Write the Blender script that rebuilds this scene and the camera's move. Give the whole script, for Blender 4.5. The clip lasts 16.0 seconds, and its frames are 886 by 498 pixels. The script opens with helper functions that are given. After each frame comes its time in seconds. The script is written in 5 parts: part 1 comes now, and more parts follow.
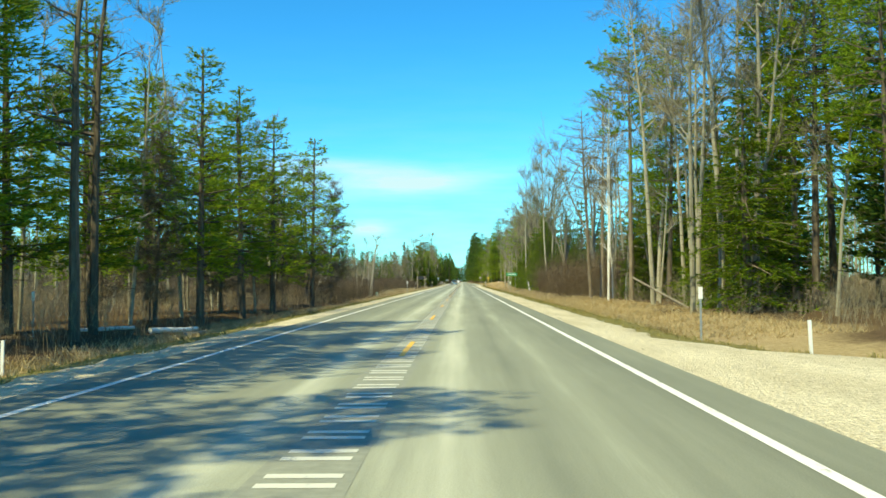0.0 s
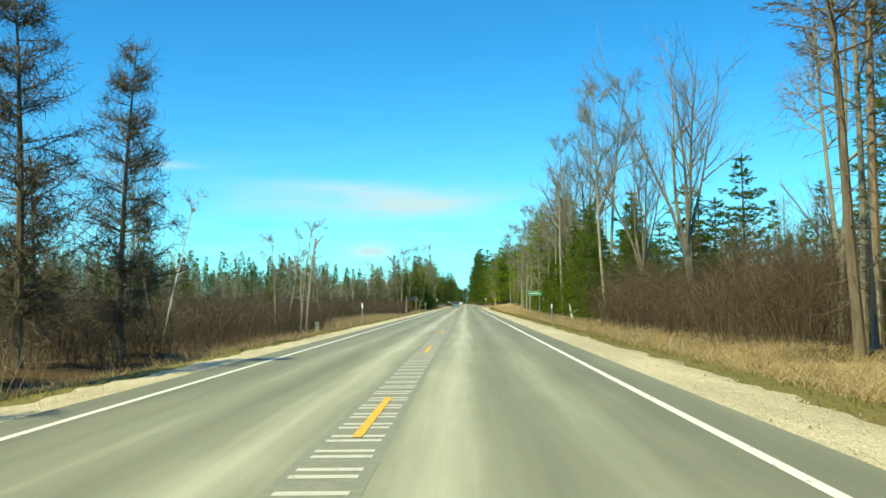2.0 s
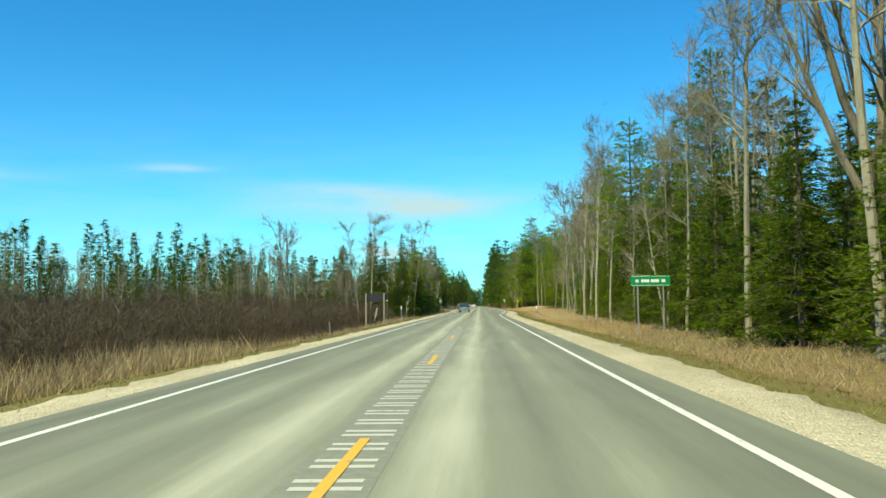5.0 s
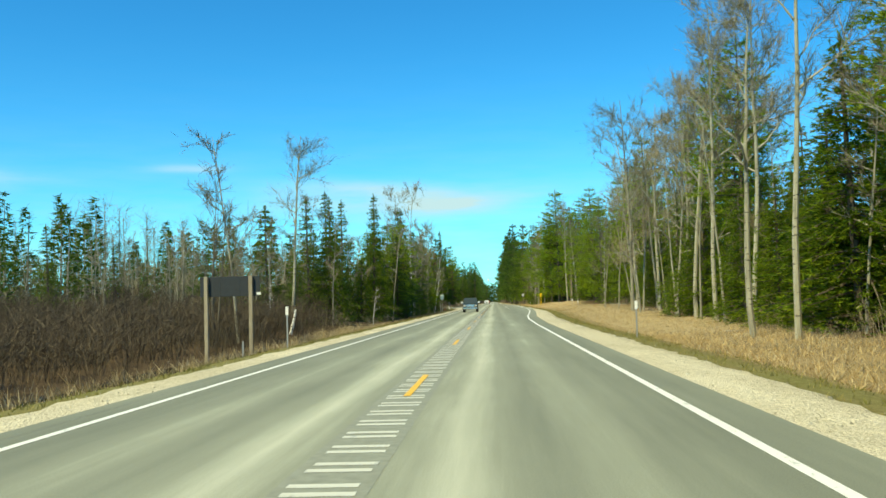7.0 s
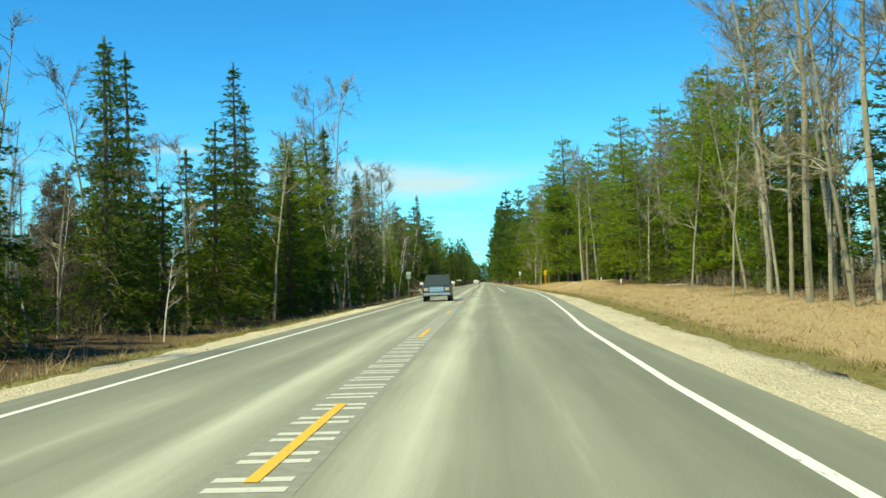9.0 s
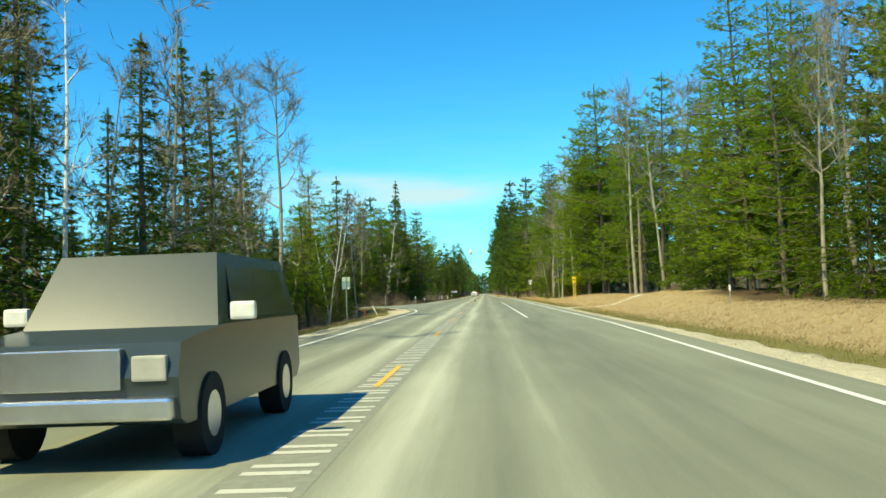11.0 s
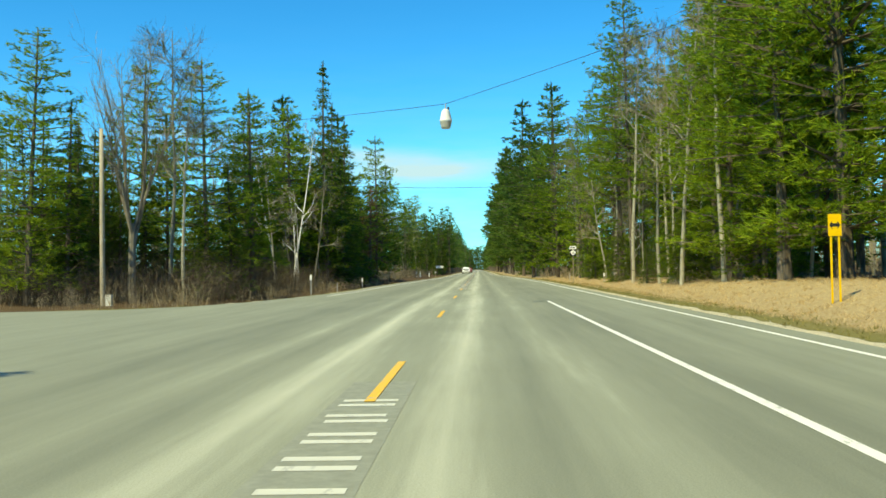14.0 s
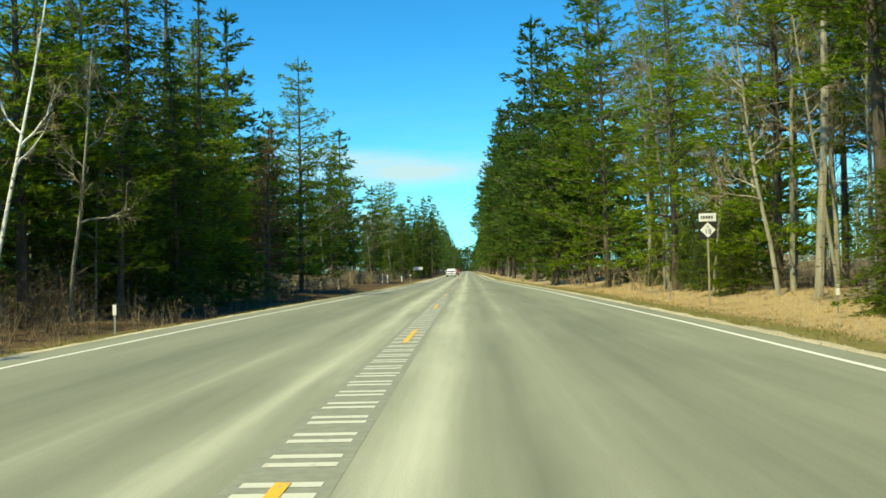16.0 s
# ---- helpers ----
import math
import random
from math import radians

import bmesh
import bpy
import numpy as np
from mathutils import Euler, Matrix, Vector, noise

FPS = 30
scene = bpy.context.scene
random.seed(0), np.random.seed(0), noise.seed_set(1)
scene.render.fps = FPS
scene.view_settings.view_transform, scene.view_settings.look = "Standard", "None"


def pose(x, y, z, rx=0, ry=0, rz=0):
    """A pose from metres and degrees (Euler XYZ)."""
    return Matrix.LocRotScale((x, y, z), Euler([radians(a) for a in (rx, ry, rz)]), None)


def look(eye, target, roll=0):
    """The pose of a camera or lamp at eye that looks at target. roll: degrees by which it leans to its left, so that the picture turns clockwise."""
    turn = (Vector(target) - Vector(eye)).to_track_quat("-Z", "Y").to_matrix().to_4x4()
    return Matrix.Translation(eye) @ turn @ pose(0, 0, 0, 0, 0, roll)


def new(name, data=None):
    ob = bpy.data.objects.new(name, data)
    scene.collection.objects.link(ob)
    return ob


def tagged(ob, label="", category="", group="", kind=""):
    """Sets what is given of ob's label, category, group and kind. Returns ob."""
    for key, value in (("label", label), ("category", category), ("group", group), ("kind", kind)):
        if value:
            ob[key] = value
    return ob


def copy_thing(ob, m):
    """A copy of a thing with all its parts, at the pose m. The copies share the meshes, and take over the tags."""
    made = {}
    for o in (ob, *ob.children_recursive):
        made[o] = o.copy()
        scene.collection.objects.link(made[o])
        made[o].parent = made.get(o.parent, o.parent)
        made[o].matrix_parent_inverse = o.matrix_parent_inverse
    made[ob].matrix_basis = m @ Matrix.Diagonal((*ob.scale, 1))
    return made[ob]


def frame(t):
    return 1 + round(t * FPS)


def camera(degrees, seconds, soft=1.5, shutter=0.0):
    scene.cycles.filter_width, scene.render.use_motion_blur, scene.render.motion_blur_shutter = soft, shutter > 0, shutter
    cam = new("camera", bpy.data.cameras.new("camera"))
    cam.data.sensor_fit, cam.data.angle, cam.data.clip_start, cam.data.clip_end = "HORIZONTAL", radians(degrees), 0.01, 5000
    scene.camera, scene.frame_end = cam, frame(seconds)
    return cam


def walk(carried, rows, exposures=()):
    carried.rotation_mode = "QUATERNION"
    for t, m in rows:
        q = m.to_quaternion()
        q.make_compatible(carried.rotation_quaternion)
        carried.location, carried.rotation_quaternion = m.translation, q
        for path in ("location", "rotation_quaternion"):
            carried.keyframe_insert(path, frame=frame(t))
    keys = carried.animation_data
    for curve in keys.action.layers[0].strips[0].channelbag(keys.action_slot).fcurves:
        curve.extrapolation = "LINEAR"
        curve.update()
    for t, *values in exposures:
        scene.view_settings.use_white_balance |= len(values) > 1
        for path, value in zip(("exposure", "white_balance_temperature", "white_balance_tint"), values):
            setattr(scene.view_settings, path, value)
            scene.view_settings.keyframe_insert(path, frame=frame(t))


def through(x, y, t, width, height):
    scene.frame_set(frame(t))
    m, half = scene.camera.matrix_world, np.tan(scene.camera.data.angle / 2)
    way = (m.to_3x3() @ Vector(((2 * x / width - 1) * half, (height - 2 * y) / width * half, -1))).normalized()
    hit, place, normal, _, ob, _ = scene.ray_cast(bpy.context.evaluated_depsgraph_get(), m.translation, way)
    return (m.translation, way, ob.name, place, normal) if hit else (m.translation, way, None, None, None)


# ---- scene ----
PATH = [  # seconds, x, y, z, yaw, pitch, roll
    (0, 1.11, 2.42, 1.33, 1.23, 2.03, -0.58),
    (0.5, 1.12, 15.67, 1.32, 1.13, 2.01, -1.40),
    (1, 1.12, 28.94, 1.32, 0.85, 2.38, -1.84),
    (1.5, 1.11, 42.25, 1.33, 0.80, 3.33, -1.40),
    (2, 1.10, 55.31, 1.32, 1.41, 3.41, -0.68),
    (2.5, 1.10, 68.37, 1.31, 1.50, 3.48, 0.22),
    (3, 1.17, 81.74, 1.39, 1.20, 4.02, -1.34),
    (3.5, 1.16, 95.09, 1.36, 1.46, 4.51, -1.55),
    (4, 1.15, 108.39, 1.31, 2.27, 3.35, -0.73),
    (6.5, 1.24, 175.39, 1.33, 2.48, 3.96, -1.00),
    (7, 1.29, 188.49, 1.33, 3.12, 3.36, -1.61),
    (7.5, 1.34, 201.57, 1.30, 3.44, 2.41, -1.21),
    (8, 1.39, 214.70, 1.31, 3.09, 2.24, -1.58),
    (8.5, 1.51, 227.98, 1.26, 2.69, 2.02, -1.80),
    (11, 1.64, 294.99, 1.32, 2.55, 2.82, -2.07),
    (11.5, 1.55, 308.37, 1.26, 2.21, 2.57, -1.64),
    (12, 1.53, 321.89, 1.32, 2.44, 2.63, -1.71),
    (12.5, 1.38, 335.52, 1.32, 2.60, 2.52, -1.20),
    (13, 1.26, 348.98, 1.33, 3.01, 2.12, -2.01),
    (13.5, 1.18, 362.37, 1.28, 2.74, 1.52, -1.70),
    (14, 1.09, 375.57, 1.28, 2.22, 1.27, -1.13),
    (14.5, 1.02, 388.72, 1.32, 1.23, 1.12, -1.83),
    (15, 1.00, 401.78, 1.41, 2.22, 1.64, -2.07),
    (15.5, 1.12, 414.85, 1.34, 2.66, 1.30, -1.39),
    (16, 1.25, 427.94, 1.38, 1.54, 1.34, -1.42),
]
cam = camera(52.0, 16.0, soft=1.6)


def view(x, y, z, yaw, pitch, roll):
    a, b = radians(yaw), radians(pitch)
    eye = Vector((x, y, z))
    return look(eye, eye + Vector((-math.sin(a) * math.cos(b), math.cos(a) * math.cos(b), math.sin(b))), roll)


walk(cam, [(r[0], view(*r[1:])) for r in PATH], [(t, 0.80 + e, 9500, -14) for t, e in ((0, 0.16), (1, 0.14), (2, 0.0), (3, 0.0), (4, -0.10), (7, -0.05), (8, 0.0), (11, 0.06), (12, 0.15), (13, 0.02), (16, 0.0))])

# ---- sky and sun ----
SUN_DIR = Vector((-0.515, -0.64, 1.0)).normalized()   # towards the sun
world = bpy.data.worlds.new("world")
scene.world = world
world.use_nodes = True
wn, wl = world.node_tree.nodes, world.node_tree.links
wn.clear()


def wnode(kind, **kw):
    n = wn.new(kind)
    for k, v in kw.items():
        n.inputs[k].default_value = v
    return n


sky = wn.new("ShaderNodeTexSky")
sky.sky_type = "NISHITA"
sky.sun_disc = False
sky.sun_elevation = math.asin(SUN_DIR.z)
sky.sun_rotation = math.atan2(SUN_DIR.x, SUN_DIR.y)
sky.air_density, sky.dust_density, sky.ozone_density = 0.75, 0.0, 3.0
hsv = wnode("ShaderNodeHueSaturation", Saturation=1.25, Value=1.0)
wl.new(sky.outputs[0], hsv.inputs["Color"])
tint = wn.new("ShaderNodeMixRGB")
tint.blend_type = "MULTIPLY"
tint.inputs[0].default_value, tint.inputs[2].default_value = 1.0, (0.26, 1.08, 1.53, 1)
wl.new(hsv.outputs[0], tint.inputs[1])
# wisps of cloud, and as last row a band of pale haze painted along the horizon: where they lie (x and z of the
# direction), their width and height
tc = wn.new("ShaderNodeTexCoord")
sep = wn.new("ShaderNodeSeparateXYZ")
wl.new(tc.outputs["Generated"], sep.inputs[0])
mp = wn.new("ShaderNodeMapping")
mp.inputs["Scale"].default_value = (5.0, 5.0, 34.0)
wl.new(tc.outputs["Generated"], mp.inputs["Vector"])
nz = wnode("ShaderNodeTexNoise", Scale=2.0, Detail=7.0, Roughness=0.6)
wl.new(mp.outputs[0], nz.inputs["Vector"])


def wmath(op, a, b):
    m = wn.new("ShaderNodeMath")
    m.operation = op
    for k, v in enumerate((a, b)):
        if isinstance(v, (int, float)):
            m.inputs[k].default_value = v
        else:
            wl.new(v, m.inputs[k])
    return m.outputs[0]


total = None
for x, z, a, b, s in ((-0.10, 0.113, 0.12, 0.014, 1.0), (-0.05, 0.108, 0.07, 0.010, 0.8), (-0.17, 0.128, 0.08, 0.007, 0.5), (-0.10, 0.058, 0.022, 0.008, 1.2),
                      (-0.32, 0.148, 0.03, 0.004, 0.9), (-0.52, 0.135, 0.06, 0.008, 1.0), (0.38, 0.315, 0.035, 0.010, 1.2), (0.1, -0.02, 6.0, 0.14, 0.80)):
    dx = wmath("DIVIDE", wmath("SUBTRACT", sep.outputs["X"], x), a)
    dz = wmath("DIVIDE", wmath("SUBTRACT", sep.outputs["Z"], z), b)
    e = wmath("POWER", 2.718, wmath("MULTIPLY", wmath("ADD", wmath("MULTIPLY", dx, dx), wmath("MULTIPLY", dz, dz)), -1.0))
    e = wmath("MULTIPLY", e, s)
    total = e if total is None else wmath("ADD", total, e)
front = wmath("GREATER_THAN", sep.outputs["Y"], 0.0)
puff = wmath("MULTIPLY", wmath("MULTIPLY", total, front), wmath("MULTIPLY", nz.outputs[0], 1.15))
pc = wn.new("ShaderNodeClamp")
wl.new(puff, pc.inputs[0])
mix = wn.new("ShaderNodeMixRGB")
mix.inputs[2].default_value = (2.92, 4.32, 6.45, 1)
wl.new(pc.outputs[0], mix.inputs[0])
wl.new(tint.outputs[0], mix.inputs[1])
bg = wnode("ShaderNodeBackground", Strength=0.112)
wl.new(mix.outputs[0], bg.inputs[0])
wo = wn.new("ShaderNodeOutputWorld")
wl.new(bg.outputs[0], wo.inputs[0])

sun = new("sun", bpy.data.lights.new("sun", "SUN"))
sun.data.energy, sun.data.angle, sun.data.color = 3.45, radians(0.53), (1.0, 0.94, 0.80)
sun.matrix_basis = look(SUN_DIR * 200, (0, 0, 0))

# ---- materials ----


class Mat:
    """A node material with a principled shader and short ways to add texture."""

    def __init__(self, name, rough=0.9, metal=0.0, spec=0.3):
        self.m = bpy.data.materials.new(name)
        self.m.use_nodes = True
        self.n, self.l = self.m.node_tree.nodes, self.m.node_tree.links
        self.p = self.n["Principled BSDF"]
        self.p.inputs["Roughness"].default_value = rough
        self.p.inputs["Metallic"].default_value = metal
        self.p.inputs["Specular IOR Level"].default_value = spec

    def node(self, kind, **kw):
        n = self.n.new(kind)
        for k, v in kw.items():
            n.inputs[k.replace("_", " ")].default_value = v
        return n

    def coords(self, scale=(1, 1, 1), world_space=False):
        g = self.n.new("ShaderNodeNewGeometry" if world_space else "ShaderNodeTexCoord")
        mp = self.node("ShaderNodeMapping", Scale=scale)
        self.l.new(g.outputs["Position" if world_space else "Object"], mp.inputs[0])
        return mp.outputs[0]

    def noise(self, scale, detail=4, rough=0.6, vec=None):
        n = self.node("ShaderNodeTexNoise", Scale=scale, Detail=detail, Roughness=rough)
        self.l.new(vec or self.coords(), n.inputs["Vector"])
        return n.outputs[0]

    def ramp(self, fac, *stops):
        r = self.n.new("ShaderNodeValToRGB")
        els = r.color_ramp.elements
        while len(els) < len(stops):
            els.new(0.5)
        for e, (p, c) in zip(els, stops):
            e.position, e.color = p, (*c, 1) if isinstance(c, tuple) else (c, c, c, 1)
        self.l.new(fac, r.inputs[0])
        return r.outputs[0]

    def math(self, op, a, b, clamp=False):
        m = self.n.new("ShaderNodeMath")
        m.operation, m.use_clamp = op, clamp
        for k, v in enumerate((a, b)):
            if isinstance(v, (int, float)):
                m.inputs[k].default_value = v
            else:
                self.l.new(v, m.inputs[k])
        return m.outputs[0]

    def mix(self, fac, a, b, mode="MIX"):
        m = self.n.new("ShaderNodeMixRGB")
        m.blend_type = mode
        for k, v in enumerate((fac, a, b)):
            if isinstance(v, (int, float)):
                m.inputs[k].default_value = v if k == 0 else (v, v, v, 1)
            elif isinstance(v, tuple):
                m.inputs[k].default_value = (*v, 1)
            else:
                self.l.new(v, m.inputs[k])
        return m.outputs[0]

    def random(self):
        return self.n.new("ShaderNodeObjectInfo").outputs["Random"]

    def island(self):
        return self.n.new("ShaderNodeNewGeometry").outputs["Random Per Island"]

    def colour(self, c):
        if isinstance(c, tuple):
            self.p.inputs["Base Color"].default_value = (*c, 1)
        else:
            self.l.new(c, self.p.inputs["Base Color"])
        return self

    def bump(self, h, strength=0.4, dist=0.02):
        b = self.node("ShaderNodeBump", Strength=strength, Distance=dist)
        self.l.new(h, b.inputs["Height"])
        self.l.new(b.outputs[0], self.p.inputs["Normal"])
        return self


def leafy(name, dark, mid, light, through=0.35):
    """Needles, twigs and blades: coloured piece by piece, with light passing through."""
    m = Mat(name, 0.75, spec=0.15)
    c = m.ramp(m.island(), (0.0, dark), (0.55, mid), (1.0, light))
    tree = m.ramp(m.random(), (0.0, (0.72, 0.76, 0.7)), (0.5, (1.0, 1.0, 1.0)), (1.0, (1.2, 1.12, 1.0)))
    c = m.mix(1.0, c, tree, "MULTIPLY")
    m.colour(c)
    if through:
        t = m.node("ShaderNodeBsdfTranslucent")
        m.l.new(c, t.inputs[0])
        mx = m.node("ShaderNodeMixShader", Fac=through)
        m.l.new(m.p.outputs[0], mx.inputs[1])
        m.l.new(t.outputs[0], mx.inputs[2])
        m.l.new(mx.outputs[0], m.n["Material Output"].inputs[0])
    return m.m


def bark(name, a, b, scale=6.0, patches=None):
    m = Mat(name, 0.95, spec=0.1)
    n1 = m.noise(scale, 5, 0.7, m.coords((1, 1, 0.22)))
    c = m.ramp(n1, (0.3, a), (0.7, b))
    if patches:
        n2 = m.noise(3.0, 3, 0.6, m.coords((1.2, 1.2, 4.0)))
        c = m.mix(m.ramp(n2, (0.60, 0.0), (0.66, 1.0)), c, patches)
    c = m.mix(1.0, c, m.ramp(m.random(), (0.0, 0.8), (1.0, 1.15)), "MULTIPLY")
    return m.colour(c).bump(n1, 0.7, 0.03).m


def plain(name, c, rough=0.6, metal=0.0, spec=0.4, grime=0.15):
    m = Mat(name, rough, metal, spec)
    n = m.noise(7.0, 5, 0.65)
    g = m.ramp(n, (0.3, tuple(v * (1 - grime) for v in c)), (0.7, tuple(min(1, v * (1 + grime * 0.5)) for v in c)))
    return m.colour(g).m


def asphalt_material():
    m = Mat("asphalt", 0.85, spec=0.35)
    pos = m.coords((1, 1, 1), True)
    sx = m.n.new("ShaderNodeSeparateXYZ")
    m.l.new(pos, sx.inputs[0])
    ax = m.math("ABSOLUTE", sx.outputs["X"], 0)
    wob = m.noise(0.35, 2, 0.5, m.coords((1, 0.06, 1), True))
    ax = m.math("ADD", ax, m.math("MULTIPLY", m.math("SUBTRACT", wob, 0.5), 0.7))
    tracks = m.ramp(m.math("DIVIDE", ax, 8.0), (0.0, 0.5), (0.055, 0.62), (0.11, 1.0), (0.16, 0.55), (0.215, 0.22), (0.28, 0.62), (0.34, 0.3), (0.46, 0.12), (0.62, 0.35), (0.8, 0.4))
    streak = m.noise(2.2, 5, 0.65, m.coords((1.0, 0.035, 1), True))
    speck = m.noise(70, 3, 0.7, pos)
    blot = m.noise(0.5, 4, 0.6, m.coords((1, 0.3, 1), True))
    f = m.math("ADD", m.math("MULTIPLY", tracks, 0.55), m.math("MULTIPLY", streak, 0.5))
    f = m.math("ADD", f, m.math("MULTIPLY", m.math("SUBTRACT", blot, 0.5), 0.3))
    c = m.ramp(f, (0.27, (0.175, 0.184, 0.135)), (0.57, (0.270, 0.280, 0.205)), (0.88, (0.50, 0.505, 0.385)))
    c = m.mix(1.0, c, m.ramp(speck, (0.3, 0.78), (0.7, 1.18)), "MULTIPLY")
    return m.colour(c).bump(speck, 0.45, 0.006).m


def road_paint(name, c, under):
    m = Mat(name, 0.6, spec=0.4)
    n = m.noise(9, 6, 0.75, m.coords((1, 0.35, 1), True))
    f = m.ramp(n, (0.36, 1.0), (0.43, 0.0))
    k = m.mix(m.math("MULTIPLY", f, 0.75), c, under)
    return m.colour(k).m


def gravel_material():
    m = Mat("gravel", 1.0, spec=0.1)
    pos = m.coords((1, 1, 1), True)
    v = m.node("ShaderNodeTexVoronoi", Scale=22.0)
    m.l.new(pos, v.inputs["Vector"])
    big = m.noise(0.7, 5, 0.6, m.coords((1, 0.25, 1), True))
    fine = m.noise(45, 3, 0.7, pos)
    c = m.ramp(big, (0.3, (0.54, 0.47, 0.32)), (0.6, (0.70, 0.62, 0.44)), (0.8, (0.78, 0.71, 0.53)))
    mid = m.noise(9, 4, 0.7, pos)
    c = m.mix(1.0, c, m.ramp(mid, (0.32, 0.74), (0.68, 1.16)), "MULTIPLY")
    c = m.mix(1.0, c, m.ramp(fine, (0.3, 0.60), (0.7, 1.28)), "MULTIPLY")
    return m.colour(c).bump(v.outputs["Distance"], 0.9, 0.04).m


def soil_material():
    m = Mat("verge_soil", 1.0, spec=0.05)
    pos = m.coords((1, 1, 1), True)
    big = m.noise(0.16, 5, 0.6, pos)
    fine = m.noise(6, 5, 0.75, pos)
    c = m.ramp(fine, (0.28, (0.10, 0.065, 0.032)), (0.5, (0.21, 0.15, 0.075)), (0.72, (0.34, 0.26, 0.14)))
    green = m.ramp(fine, (0.3, (0.085, 0.085, 0.025)), (0.7, (0.20, 0.185, 0.07)))
    tan = m.ramp(fine, (0.3, (0.27, 0.19, 0.10)), (0.7, (0.52, 0.41, 0.23)))
    c = m.mix(m.ramp(big, (0.45, 0.0), (0.62, 0.8)), c, green)
    a = m.n.new("ShaderNodeAttribute")
    a.attribute_name = "cover"
    s = m.n.new("ShaderNodeSeparateColor")
    m.l.new(a.outputs["Color"], s.inputs[0])
    c = m.mix(s.outputs["Red"], c, tan)
    litter = m.ramp(fine, (0.3, (0.05, 0.034, 0.02)), (0.7, (0.155, 0.105, 0.06)))
    c = m.mix(s.outputs["Green"], c, litter)
    edge = m.ramp(fine, (0.3, (0.13, 0.125, 0.04)), (0.7, (0.27, 0.25, 0.10)))
    c = m.mix(s.outputs["Blue"], c, edge)
    return m.colour(c).bump(fine, 0.9, 0.06).m


ASPHALT = asphalt_material()
WHITE_LINE = road_paint("white_line_paint", (0.78, 0.77, 0.70), (0.3, 0.3, 0.26))
YELLOW_LINE = road_paint("yellow_line_paint", (0.80, 0.46, 0.05), (0.3, 0.3, 0.26))
GROOVE = road_paint("rumble_groove_paint", (0.60, 0.59, 0.49), (0.33, 0.33, 0.29))
SEAL = plain("sealed_strip", (0.265, 0.272, 0.21), 0.8, grime=0.2)
GRAVEL, SOIL = gravel_material(), soil_material()
BARK_PINE = bark("pine_bark", (0.075, 0.058, 0.043), (0.20, 0.165, 0.12))
BARK_RED = bark("red_pine_bark", (0.13, 0.10, 0.072), (0.30, 0.245, 0.175))
BARK_ASPEN = bark("aspen_bark", (0.20, 0.18, 0.13), (0.42, 0.39, 0.29), 5.0, (0.10, 0.09, 0.07))
BARK_BIRCH = bark("birch_bark", (0.58, 0.56, 0.50), (0.78, 0.76, 0.70), 4.0, (0.06, 0.055, 0.05))
BARK_MAPLE = bark("maple_bark", (0.11, 0.095, 0.07), (0.27, 0.235, 0.175))
BARK_GREY = bark("dead_wood", (0.22, 0.19, 0.15), (0.48, 0.43, 0.35))
TWIG = leafy("bare_twigs", (0.13, 0.11, 0.07), (0.23, 0.195, 0.13), (0.36, 0.31, 0.21), 0)
TWIG_LARCH = leafy("larch_twigs", (0.08, 0.065, 0.05), (0.16, 0.13, 0.095), (0.24, 0.20, 0.14), 0)
BRUSH = leafy("brush_stems", (0.042, 0.032, 0.023), (0.088, 0.068, 0.048), (0.17, 0.138, 0.096), 0)
UNDER = leafy("undergrowth_twigs", (0.13, 0.11, 0.075), (0.24, 0.20, 0.14), (0.37, 0.32, 0.225), 0)
NEEDLE_PINE = leafy("pine_needles", (0.075, 0.125, 0.016), (0.225, 0.345, 0.030), (0.44, 0.55, 0.055), 0.5)
NEEDLE_SPRUCE = leafy("spruce_needles", (0.042, 0.080, 0.016), (0.128, 0.208, 0.030), (0.26, 0.35, 0.050), 0.5)
# darker copy of the pine needle colours, only for trees standing farther back
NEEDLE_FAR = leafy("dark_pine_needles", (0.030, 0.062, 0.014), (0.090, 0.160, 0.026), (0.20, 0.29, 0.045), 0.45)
NEEDLE_CEDAR = leafy("cedar_needles", (0.042, 0.078, 0.010), (0.135, 0.215, 0.02), (0.30, 0.39, 0.034), 0.5)
NEEDLE_RUST = leafy("rust_needles", (0.10, 0.055, 0.025), (0.19, 0.11, 0.05), (0.30, 0.19, 0.10), 0.3)
GRASS_DRY = leafy("dry_grass", (0.30, 0.21, 0.10), (0.48, 0.36, 0.19), (0.66, 0.54, 0.33), 0.3)
GRASS_GREEN = leafy("short_grass", (0.11, 0.12, 0.03), (0.20, 0.19, 0.06), (0.36, 0.30, 0.12), 0.3)
REED = leafy("dead_reeds", (0.22, 0.16, 0.08), (0.40, 0.31, 0.17), (0.62, 0.52, 0.34), 0.3)
STEEL = plain("galvanised_steel", (0.42, 0.42, 0.40), 0.5, 0.7)
POST_WOOD = bark("weathered_post", (0.28, 0.23, 0.16), (0.48, 0.41, 0.30))
WHITE_PLATE = plain("white_plate", (0.78, 0.77, 0.72), 0.5)
SIGN_GREEN = plain("green_sheeting", (0.0, 0.27, 0.09), 0.45)
SIGN_YELLOW = plain("yellow_sheeting", (0.85, 0.52, 0.02), 0.45)
SIGN_DARK = plain("dark_panel", (0.028, 0.032, 0.034), 0.6)
SIGN_BACK = plain("sign_back", (0.20, 0.33, 0.34), 0.6, 0.0)
SIGN_BACK_PALE = plain("pale_sign_back", (0.45, 0.56, 0.46), 0.6, 0.0)
BLACK = plain("black_paint", (0.02, 0.02, 0.02), 0.6)
RED = plain("red_paint", (0.50, 0.06, 0.04), 0.6)
